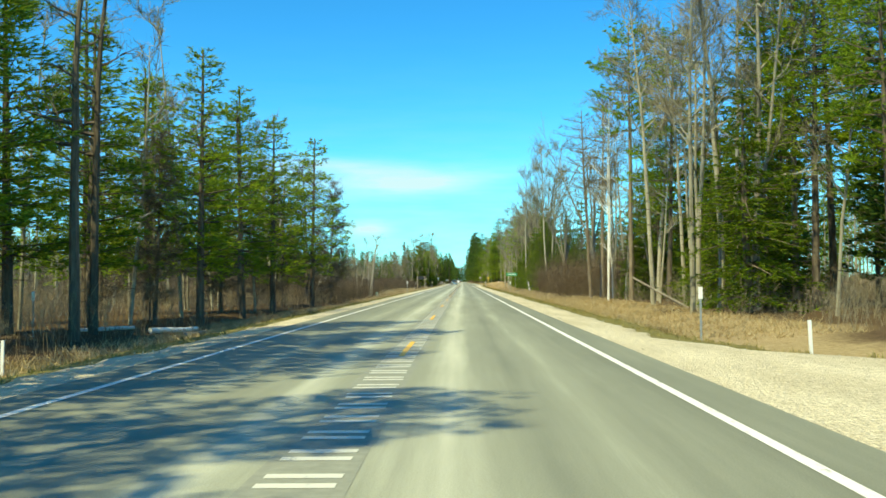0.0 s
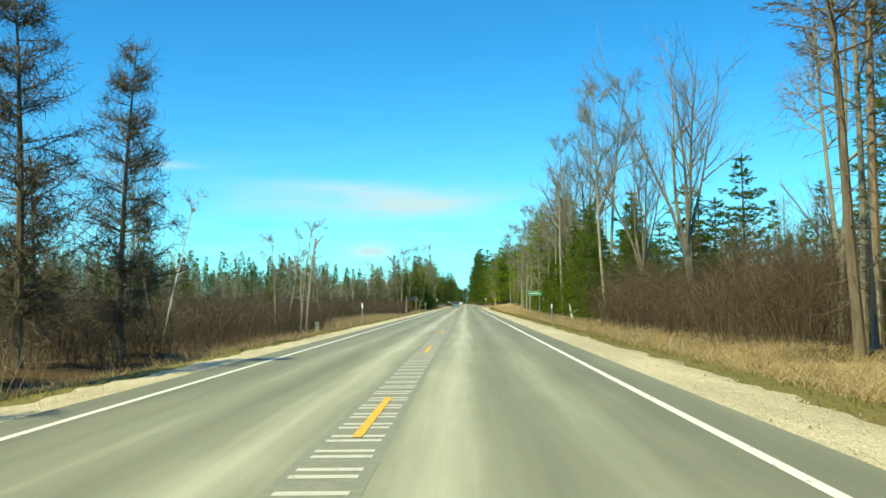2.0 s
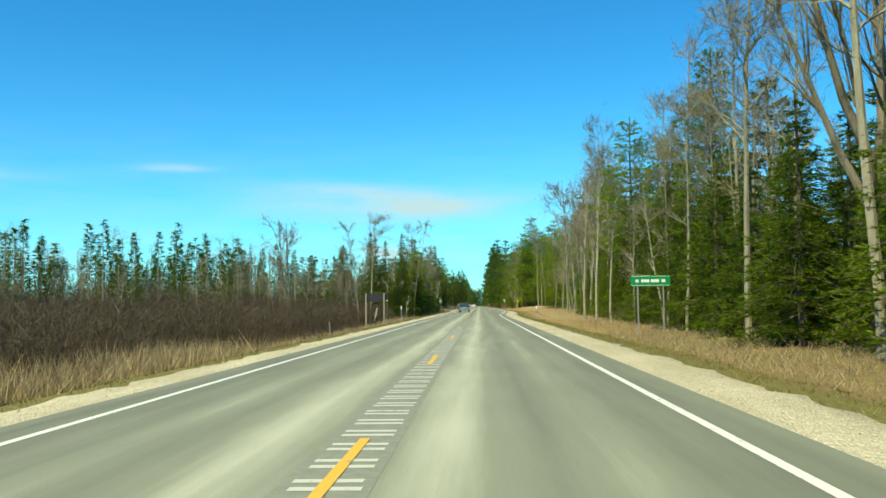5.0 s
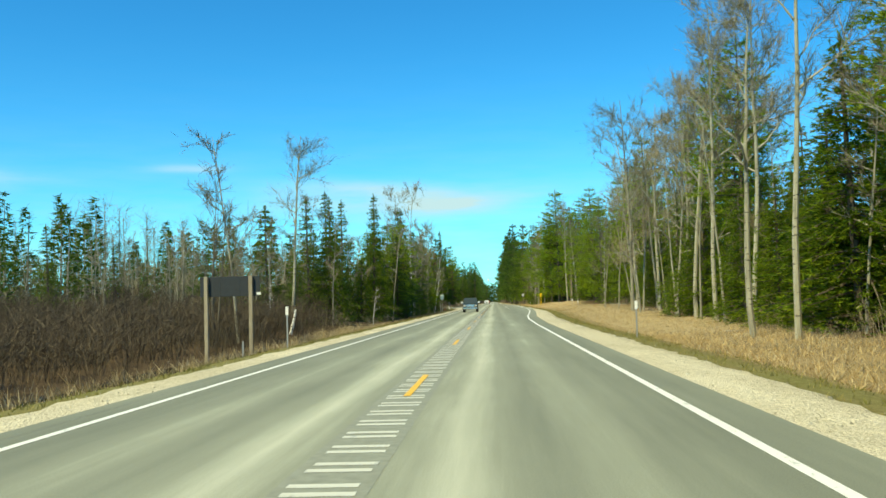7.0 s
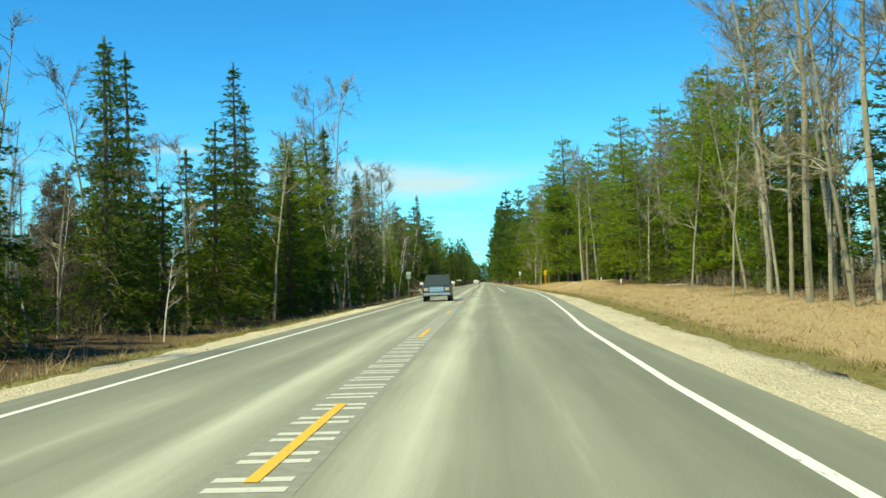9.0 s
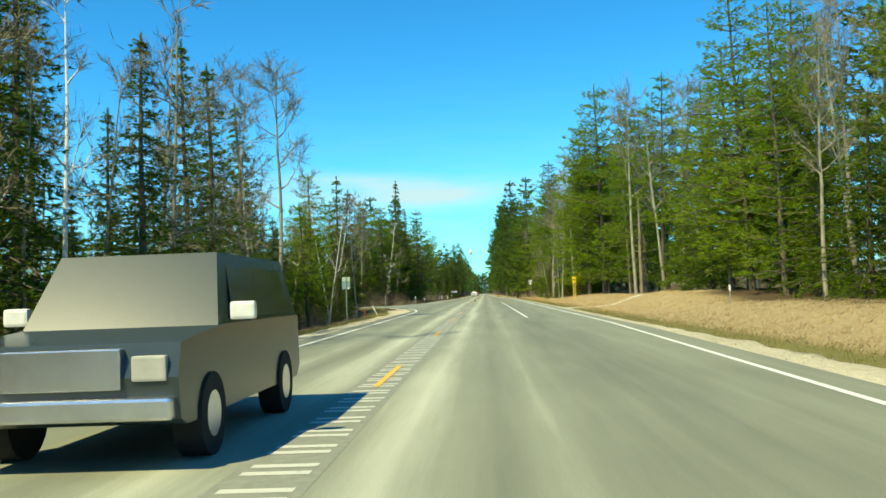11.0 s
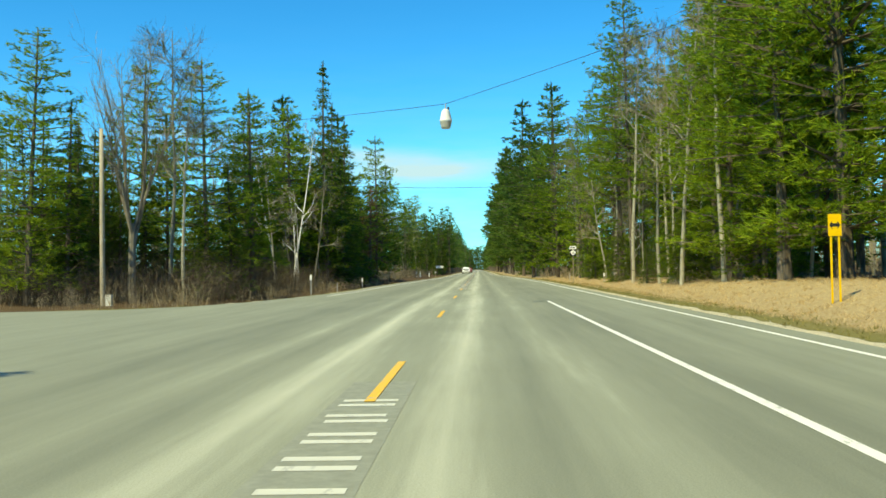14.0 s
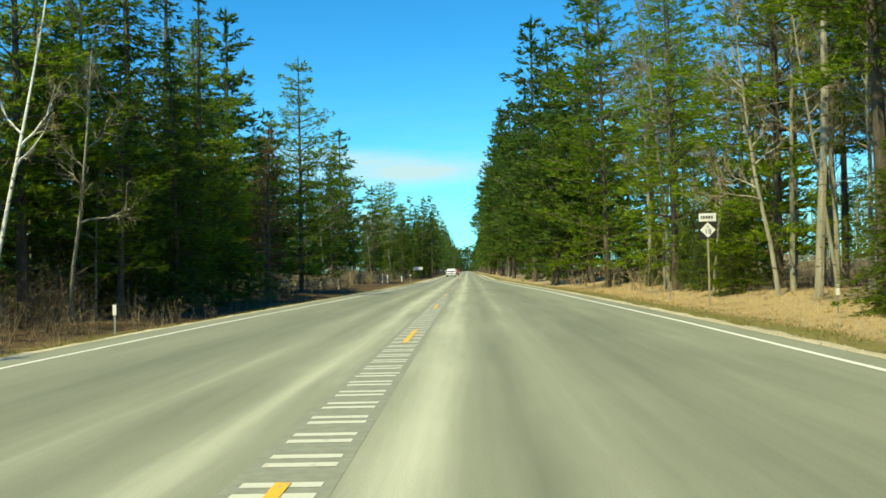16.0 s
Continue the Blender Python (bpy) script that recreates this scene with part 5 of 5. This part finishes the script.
# street name blades at the corner
ns = holder("street_sign", on_land(-16.6, 398.9), "green street name blades on a thin post", "sign")
part("post", slab(-0.025, 0.025, -0.025, 0.025, -0.3, 2.95), STEEL, ns)
part("name_blade", slab(-0.33, 0.33, -0.012, 0.0, 2.86, 3.05, 0.003), SIGN_GREEN, ns)
part("name_blade", slab(-0.006, 0.006, -0.33, 0.33, 3.06, 3.25, 0.003), SIGN_GREEN, ns)
delineator(-17.7, 399.2, 2.1, False)

# utility pole, span wires and hanging lamp
pl = holder("utility_pole", on_land(-19.6, 424.8), "weathered wooden utility pole at the roadside", "pole")
g = Geo()
g.tube([(0, 0, -0.5), (0.02, 0, 5), (0.03, 0, 9.8)], (0.15, 0.13, 0.10), 12)
part("shaft", g, POST_WOOD, pl, smooth=True)
part("insulator", slab(0.10, 0.22, -0.04, 0.04, 9.3, 9.4), BLACK, pl)
mb = holder("meter_box", on_land(-19.0, 424.2), "small pale meter box at the foot of the pole", "box")
part("body", slab(-0.16, 0.16, -0.12, 0.12, -0.1, 0.55, 0.02), WHITE_PLATE, mb)


def cable(name, a, b, sag, label, r=0.009):
    g = Geo()
    s = np.linspace(0, 1, 24)[:, None]
    pts = np.array(a) + (np.array(b) - np.array(a)) * s
    pts[:, 2] -= 4 * sag * (s * (1 - s))[:, 0]
    g.tube(pts, [r] * 24, 5)
    return tagged(new(name, g.mesh(name, WIRE)), label, "cable")


cable("span_wire", (-19.5, 424.8, 9.4), (0.1, 405.7, 6.78), 0.25, "dark span wire from the pole to the lamp")
cable("span_wire", (0.1, 405.7, 6.78), (19.3, 386.6, 9.6), 0.15, "dark span wire from the lamp into the trees")
cable("overhead_cable", (-19.5, 424.9, 7.4), (17.5, 428.0, 6.9), 1.3, "thin dark overhead cable across the road", 0.010)

hl = holder("hanging_lamp", pose(0.1, 405.7, 5.95), "white hanging street lamp with a ribbed glass bowl", "lamp")


def lathe(profile, sides=20):
    g = Geo()
    for (r0, z0), (r1, z1) in zip(profile, profile[1:]):
        a = np.arange(sides) * 2 * np.pi / sides
        v = np.concatenate([np.stack([r0 * np.cos(a), r0 * np.sin(a), np.full(sides, z0)], -1), np.stack([r1 * np.cos(a), r1 * np.sin(a), np.full(sides, z1)], -1)])
        g.add(v, [(s, (s + 1) % sides, sides + (s + 1) % sides, sides + s) for s in range(sides)])
    return g


part("housing", lathe([(0.20, 0.24), (0.21, 0.27), (0.18, 0.36), (0.15, 0.52), (0.13, 0.60), (0.05, 0.66), (0.001, 0.67)]), WHITE_PLATE, hl, "white metal housing", True)
part("bowl", lathe([(0.001, 0.0), (0.12, 0.0), (0.155, 0.04), (0.19, 0.20), (0.20, 0.24)]), LAMP_GLASS, hl, "ribbed glass bowl", True)
part("hanger", slab(-0.02, 0.02, -0.02, 0.02, 0.66, 0.84), STEEL, hl)
part("photocell", slab(0.06, 0.12, -0.03, 0.03, 0.60, 0.72, 0.01), BLACK, hl)

# yellow double arrow board
ya = holder("arrow_sign", on_land(12.35, 404.7), "yellow double arrow warning sign on two yellow posts", "sign")
for x in (-0.12, 0.13):
    part("post", slab(x - 0.03, x + 0.03, 0.0, 0.04, -0.3, 2.78 - float(ground_z(12.35, 404.7))), SIGN_YELLOW, ya, "yellow post")
ztop = 2.78 - float(ground_z(12.35, 404.7))
part("panel", slab(-0.21, 0.21, -0.02, -0.004, ztop - 0.70, ztop, 0.01), SIGN_YELLOW, ya, "yellow sign panel")
g = Geo()
zc = ztop - 0.35
g.add([(-0.17, -0.024, zc), (-0.08, -0.024, zc - 0.13), (-0.08, -0.024, zc - 0.05), (0.08, -0.024, zc - 0.05), (0.08, -0.024, zc - 0.13), (0.17, -0.024, zc), (0.08, -0.024, zc + 0.13), (0.08, -0.024, zc + 0.05), (-0.08, -0.024, zc + 0.05), (-0.08, -0.024, zc + 0.13)],
      [(0, 1, 9), (2, 3, 7, 8), (4, 5, 6)])
part("arrow", g, BLACK, ya, "black double arrow")

# route marker
rm = holder("route_sign", on_land(9.95, 461.0), "white diamond route marker under a white plate", "sign")
zr = 2.60 - float(ground_z(9.95, 461.0))
part("post", slab(-0.03, 0.03, 0.0, 0.05, -0.3, zr + 0.62), POST_WOOD, rm)
part("backing", slab(-0.31, 0.31, -0.016, -0.002, zr - 0.31, zr + 0.29, 0.01), BLACK, rm, "black square backing")
g = Geo()
g.add([(0, -0.020, zr - 0.28), (0.28, -0.020, zr), (0, -0.020, zr + 0.28), (-0.28, -0.020, zr), (0, -0.0165, zr - 0.28), (0.28, -0.0165, zr), (0, -0.0165, zr + 0.28), (-0.28, -0.0165, zr)],
      [(0, 1, 2, 3), (0, 4, 5, 1), (1, 5, 6, 2), (2, 6, 7, 3), (3, 7, 4, 0)])
part("diamond", g, WHITE_PLATE, rm, "white diamond")
part("top_plate", slab(-0.31, 0.31, -0.016, -0.002, zr + 0.31, zr + 0.60, 0.006), WHITE_PLATE, rm, "white plate with dark lettering")
bars(rm, BLACK, [(-0.24, -0.20), (-0.17, -0.10), (-0.07, 0.0), (0.03, 0.10), (0.13, 0.19)], -0.017, zr + 0.455, 0.10)


def text(word, size, parent, x, y, z, mat):
    cu = bpy.data.curves.new("text", "FONT")
    cu.body, cu.size, cu.align_x, cu.extrude = word, size, "CENTER", 0.001
    tmp = bpy.data.objects.new("text", cu)
    scene.collection.objects.link(tmp)
    me = bpy.data.meshes.new_from_object(tmp.evaluated_get(bpy.context.evaluated_depsgraph_get()))
    bpy.data.objects.remove(tmp)
    me.materials.append(mat)
    ob = new("lettering", me)
    ob.parent = parent
    ob.matrix_basis = pose(x, y, z, 90)
    return ob


text("M", 0.13, rm, 0, -0.022, zr + 0.07, BLACK)
text("18", 0.26, rm, 0, -0.022, zr - 0.14, BLACK)


# ---- vehicles ----
def prism(outline, half, taper=1.0, top=None):
    """A shape drawn in y and z, drawn out across x; what lies above top is narrowed."""
    g = Geo()
    n = len(outline)
    v = []
    for s in (-1, 1):
        for y, z in outline:
            w = half * (taper if top is not None and z > top else 1.0)
            v.append((s * w, y, z))
    f = [tuple(range(n)), tuple(range(2 * n - 1, n - 1, -1))]
    f += [(k, n + k, n + (k + 1) % n, (k + 1) % n) for k in range(n)]
    g.add(v, f)
    return g


def vehicle(name, x, y, paint, label, long=4.6, high=1.8, boxy=True, turn=0.0):
    """A car whose nose points to -y; y is its nose."""
    ob = holder(name, pose(x, y, 0.0, 0, 0, turn), label, "car")
    w = 0.93
    body = [(0.05, 0.42), (0.0, 0.75), (0.08, 1.02 if boxy else 0.85), (1.25, 1.12 if boxy else 0.98), (long - 0.05, 1.12 if boxy else 1.02), (long, 0.5), (long - 0.2, 0.36), (0.2, 0.36)]
    part("body", prism(body, w), paint, ob)
    cab = [(1.15, 1.10 if boxy else 0.96), (1.65 if boxy else 2.0, high), (long - (0.25 if boxy else 1.1), high), (long - 0.06, 1.10 if boxy else 1.0)]
    part("cabin", prism(cab, w - 0.02, 0.84, 1.3), paint, ob)
    shift = 0.012
    ws = Geo()
    (ya, za), (yb, zb) = cab[0], cab[1]
    ws.add([(-0.80, ya + 0.06 - shift, za + 0.06), (0.80, ya + 0.06 - shift, za + 0.06), (0.70, yb - 0.03 - shift, zb - 0.07), (-0.70, yb - 0.03 - shift, zb - 0.07)], [(0, 1, 2, 3)])
    part("windshield", ws, GLASS_DARK, ob)
    part("grille", slab(-0.48, 0.48, -0.03, 0.06, 0.66, 0.98 if boxy else 0.82, 0.01), CHROME if boxy else BLACK, ob, "pale rectangular front panel" if boxy else "dark grille")
    part("bumper", slab(-0.90, 0.90, -0.10, 0.08, 0.42, 0.60, 0.03), CHROME if boxy else paint, ob, "bright front bumper")
    for s in (-1, 1):
        part("headlight", slab(s * 0.70 - 0.14, s * 0.70 + 0.14, -0.02, 0.06, 0.72, 0.92 if boxy else 0.80, 0.02), LAMP_GLASS, ob)
        part("mirror", slab(s * 1.08 - 0.12, s * 1.08 + 0.12, 1.35, 1.45, 1.15, 1.32, 0.03), WHITE_PLATE if boxy else paint, ob)
        sg = Geo()
        sg.add([(s * (w - 0.005), 1.6, 1.16), (s * (w - 0.005), long - 0.4, 1.16), (s * (w * 0.84 + 0.01), long - 0.6, high - 0.12), (s * (w * 0.84 + 0.01), 1.85, high - 0.12)], [(0, 1, 2, 3)])
        part("side_window", sg, GLASS_DARK, ob)
        for yy in (0.85, long - 0.9):
            tyre = Geo()
            a = np.arange(20) * 2 * np.pi / 20
            xs = sorted((s * 0.70, s * 0.95))
            v = np.concatenate([np.stack([np.full(20, q), yy + 0.36 * np.cos(a), 0.36 + 0.36 * np.sin(a)], -1) for q in xs])
            tyre.add(v, [(k, (k + 1) % 20, 20 + (k + 1) % 20, 20 + k) for k in range(20)] + [tuple(range(20)), tuple(range(39, 19, -1))])
            wheel = part("wheel", tyre, RUBBER, ob, "black tyre")
            rim = Geo()
            q = s * 0.953
            v = np.stack([np.full(20, q), yy + 0.2 * np.cos(a), 0.36 + 0.2 * np.sin(a)], -1)
            rim.add(v, [tuple(range(20))])
            part("rim", rim, CHROME, wheel, "bright wheel rim")
    return ob


vehicle("sport_utility_car", -1.7, 302.0, PAINT_DARK, "dark boxy sport utility car with a pale front panel")
vehicle("sedan_car", -2.2, 612.0, PAINT_WHITE, "white car with dark windows on the road", 4.7, 1.65, False)
vehicle("sedan_car", -1.8, 640.0, PAINT_RED, "dark red car on the road", 4.6, 1.5, False)


# ---- sandy drive up the bank ----
g = Geo()
xs = np.linspace(7.6, 40, 50)
yc = 367 + (xs - 7.6) * 0.42 + 0.4 * np.sin(xs * 0.5)
wd = np.interp(xs, [7.6, 11, 40], [2.6, 1.1, 0.9])
v = []
for k in (-1.0, -0.4, 0.4, 1.0):
    yy = yc + wd * k
    v.append(np.stack([xs, yy, ground_z(xs, yy) + 0.05 - 0.06 * (abs(k) > 0.9)], -1))
g.add(np.concatenate(v), [(k * 50 + i, k * 50 + i + 1, (k + 1) * 50 + i + 1, (k + 1) * 50 + i) for k in range(3) for i in range(49)])
tagged(new("path_drive", g.mesh("path_drive", GRAVEL, smooth=True)), "pale sandy drive leading up the grassy bank", "drive", kind="structure")


# ---- water in the roadside ditch ----
WATER = plain("ditch_water", (0.035, 0.03, 0.02), 0.06, spec=0.6, grime=0.2)
g = Geo()
ys = np.arange(196, 242, 2.0)
xc = -9.3 + 0.25 * np.sin(ys * 0.4)
hw = 0.7 + 0.3 * np.sin(ys * 0.23)
g.add(np.stack([np.stack([xc - hw, ys, np.full_like(ys, -0.70)], -1), np.stack([xc + hw, ys, np.full_like(ys, -0.70)], -1)], 1).reshape(-1, 3), [(2 * k, 2 * k + 1, 2 * k + 3, 2 * k + 2) for k in range(len(ys) - 1)])
tagged(new("water_ditch", g.mesh("water_ditch", WATER)), "dark still water in the roadside ditch", "water", kind="structure")

# ---- loose stones on the shoulders ----
g = Geo()
for side, cnt in ((1, 5200), (-1, 3800)):
    y = RNG.uniform(-5, 500, cnt)
    f = RNG.uniform(0.05, 1.05, cnt)
    x = right_pave(y) + right_gravel(y) * f if side > 0 else left_pave(y) - left_gravel(y) * f
    r = RNG.uniform(0.008, 0.028, cnt)
    for a, b, q, u in zip(x, y, r, f):
        if side < 0 and 380 < b < 412:
            continue
        p = RNG.normal(size=(4, 3)) * 0.25 + np.array([(1, 0, -0.5), (-0.5, 0.87, -0.5), (-0.5, -0.87, -0.5), (0, 0, 0.8)])
        g.add(p * q + (a, b, -0.012 - 0.09 * u + q * 0.5), [(0, 1, 3), (1, 2, 3), (2, 0, 3)])
STONE = leafy("loose_stones", (0.26, 0.23, 0.17), (0.48, 0.43, 0.33), (0.68, 0.63, 0.52), 0)
tagged(new("loose_stones", g.mesh("loose_stones", STONE)), "small pale stones strewn on the shoulder", "stones", kind="stuff")


# ---- logs, stumps and snags ----
def log(x, y, length, r, turn, rise, mat, label, name="log"):
    z = float(ground_z(x, y)) + r * 0.7
    g = Geo()
    line = bent((0, 0, 0), (math.cos(radians(turn)), math.sin(radians(turn)), rise), length, 6, 0.03)
    g.tube(line, r * np.linspace(1.0, 0.7, 7), 9)
    g.f.append(tuple(range(8, -1, -1)))
    ob = new(name, g.mesh(name, mat, smooth=False))
    ob.location = (x, y, z)
    return tagged(ob, label, "log", "fallen logs")


log(-10.6, 36.2, 2.2, 0.12, 52, 0.0, BARK_BIRCH, "pale fallen log lying in leaf litter")
log(-12.9, 35.4, 1.9, 0.09, 20, 0.02, BARK_BIRCH, "pale fallen log lying in leaf litter")
log(-9.6, 36.8, 1.2, 0.10, 60, 0.0, BARK_GREY, "grey fallen log lying in leaf litter")
log(13.4, 52.5, 3.4, 0.075, 175, 0.62, BARK_GREY, "grey dead trunk leaning out of the undergrowth", "leaning_log")
log(15.0, 231, 3.4, 0.035, 190, 0.05, BARK_GREY, "fallen grey branch in dry grass", "fallen_branch")
log(19.5, 333, 2.5, 0.08, 10, 0.02, BARK_BIRCH, "pale fallen log in dry grass")


def snag(x, y, h, r, mat, label, limbs=6, name="snag_tree", lean=0.04, turn=0, fork=0.0):
    ob = holder(name, on_land(x, y, turn), label, "dead tree")
    g = Geo()
    line = bent((0, 0, -0.3), (lean, 0, 1), h + 0.3, 7, 0.03)
    g.tube(line, r * np.linspace(1, 0.45, 8), 8)
    for k in range(limbs):
        a, f = RNG.uniform(0, 6.28), RNG.uniform(0.35, 0.97)
        p = along(line, np.array([f]))[0]
        g.tube(bent(p, (math.cos(a), math.sin(a), 0.5), RNG.uniform(0.4, 1.3), 3, 0.2), (r * 0.35, r * 0.25, r * 0.15, 0.01), 4)
    if fork:
        tip = along(line, np.array([0.93]))[0]
        g.tube(bent(tip, (0.9, 0.1, 0.7), fork, 4, 0.12), (r * 0.5, r * 0.42, r * 0.35, r * 0.3, r * 0.15), 6)
    part("trunk", g, mat, ob)


snag(-11.4, 126.2, 7.2, 0.13, BARK_GREY, "dead broken tree trunk with a forked top", 12, lean=0.07, fork=1.1)
snag(-11.7, 125.6, 4.6, 0.08, BARK_GREY, "dead broken tree trunk with short stub branches", 5)
snag(13.3, 150.5, 2.4, 0.17, BARK_BIRCH, "pale broken stump among the firs", 1, "tree_stump", 0.12)
snag(11.7, 146.4, 1.5, 0.15, BARK_BIRCH, "pale broken stump in dry grass", 1, "tree_stump", -0.1)
snag(-11.8, 246.0, 1.6, 0.13, BARK_BIRCH, "pale leaning broken stump in the reeds", 0, "tree_stump", 0.3)
snag(17.5, 262.0, 1.3, 0.10, BARK_BIRCH, "pale broken stump under the pines", 1, "tree_stump", 0.5)
snag(22.0, 384.0, 2.0, 0.16, BARK_BIRCH, "pale broken stump among the trees", 1, "tree_stump", 0.05)

# ---- yard by the road: rail fence, white posts, board sign, letter box ----
fence = holder("rail_fence", pose(-12.5, 524, float(ground_z(-12.5, 524))), "weathered grey split-rail fence beside a lawn", "fence")
for k in range(6):
    part("post", slab(-k * 2.2 - 0.07, -k * 2.2 + 0.07, -0.07, 0.07, -0.2, 1.1, 0.01), POST_WOOD, fence)
for z in (0.35, 0.65, 0.95):
    part("rail", slab(-11.2, 0.1, -0.03, 0.03, z, z + 0.09, 0.01), POST_WOOD, fence)
for x, y, h in ((-12.4, 572, 1.3), (-11.6, 572.5, 1.3), (-10.6, 590, 1.0)):
    wp = holder("gate_post", on_land(x, y), "white painted gate post by the drive", "post", "gate posts")
    part("post", slab(-0.10, 0.10, -0.10, 0.10, -0.2, h, 0.02), WHITE_PLATE, wp)
bs = holder("board_sign", on_land(-9.6, 626), "white board sign on two dark posts", "sign")
part("board", slab(-1.0, 1.0, -0.05, 0.05, 2.1, 2.75, 0.02), WHITE_PLATE, bs)
for x in (-0.7, 0.7):
    part("post", slab(x - 0.07, x + 0.07, 0.05, 0.19, -0.2, 2.7, 0.01), BARK_PINE, bs, "dark wooden post")
lb = holder("letter_box", on_land(-9.4, 596), "pale letter box on a wooden post", "letter box")
part("post", slab(-0.05, 0.05, -0.05, 0.05, -0.2, 1.0, 0.01), POST_WOOD, lb)
part("box", slab(-0.14, 0.14, -0.30, 0.25, 1.0, 1.26, 0.05), WHITE_PLATE, lb)

# ---- seams and stains on the asphalt ----
TAR = plain("dark_tar", (0.20, 0.205, 0.165), 0.8, grime=0.3)


def seam(x0, y0, y1, w, label):
    g = Geo()
    ys = np.arange(y0, y1, 1.0)
    xs = x0 + 0.05 * np.sin(ys * 0.13) + 0.03 * np.sin(ys * 0.71) + RNG.normal(size=len(ys)) * 0.01
    hw = w * (0.5 + 0.3 * np.sin(ys * 0.37 + x0))
    v = np.stack([np.stack([xs - hw, ys, np.full_like(ys, 0.0025)], -1), np.stack([xs + hw, ys, np.full_like(ys, 0.0025)], -1)], 1).reshape(-1, 3)
    g.add(v, [(2 * k, 2 * k + 1, 2 * k + 3, 2 * k + 2) for k in range(len(ys) - 1)])
    part("seam", g, TAR, road, label)


seam(-4.0, 60, 360, 0.02, "dark crack along the paved edge")


STAIN = plain("oil_stain", (0.19, 0.195, 0.15), 0.75, grime=0.3)


def stain(x, y, a, b, label):
    g = Geo()
    n = 18
    t = np.arange(n) * 2 * np.pi / n
    r = 1 + 0.18 * np.sin(3 * t + x) + 0.1 * np.sin(5 * t + y)
    g.add(np.stack([x + a * r * np.cos(t), y + b * r * np.sin(t), np.full(n, 0.0032)], -1), [tuple(range(n))])
    part("stain", g, STAIN, road, label)


stain(0.09, 425.8, 0.15, 0.2, "round iron cover in the road")
stain(1.64, 427.9, 0.12, 0.35, "dark patch on the asphalt")
stain(3.3, 428.3, 0.12, 0.6, "dark patch on the asphalt")
stain(-1.6, 41.8, 0.05, 0.15, "dark patch on the asphalt")

# ---- milled rumble grooves, in pairs along the centre line ----
gm = Geo()
gm.add([(-0.27, -0.07, 0.005), (0.27, -0.07, 0.005), (0.27, 0.07, 0.005), (-0.27, 0.07, 0.005), (-0.24, -0.045, 0.003), (0.24, -0.045, 0.003), (0.24, 0.045, 0.003), (-0.24, 0.045, 0.003)],
       [(4, 5, 6, 7), (0, 1, 5, 4), (1, 2, 6, 5), (2, 3, 7, 6), (3, 0, 4, 7)])
groove = gm.mesh("rumble_groove", GROOVE)
rest = Geo()
for k in range(-20, 640):
    y0 = 0.30 + 0.9144 * k
    if 385.2 < y0 < 432.0:
        continue
    for dy in (-0.15, 0.15):
        if 0 <= k < 150:
            ob = new("rumble_groove", groove)
            ob.parent = road
            ob.location = (RNG.normal() * 0.008, y0 + dy, 0.0)
        else:
            rest.add(gm.v[0] + (RNG.normal() * 0.008, y0 + dy, 0.0), [(4, 5, 6, 7), (0, 1, 5, 4), (1, 2, 6, 5), (2, 3, 7, 6), (3, 0, 4, 7)])
tagged(part("rumble_strip", rest, GROOVE, road, "pairs of pale milled rumble grooves"), kind="stuff")
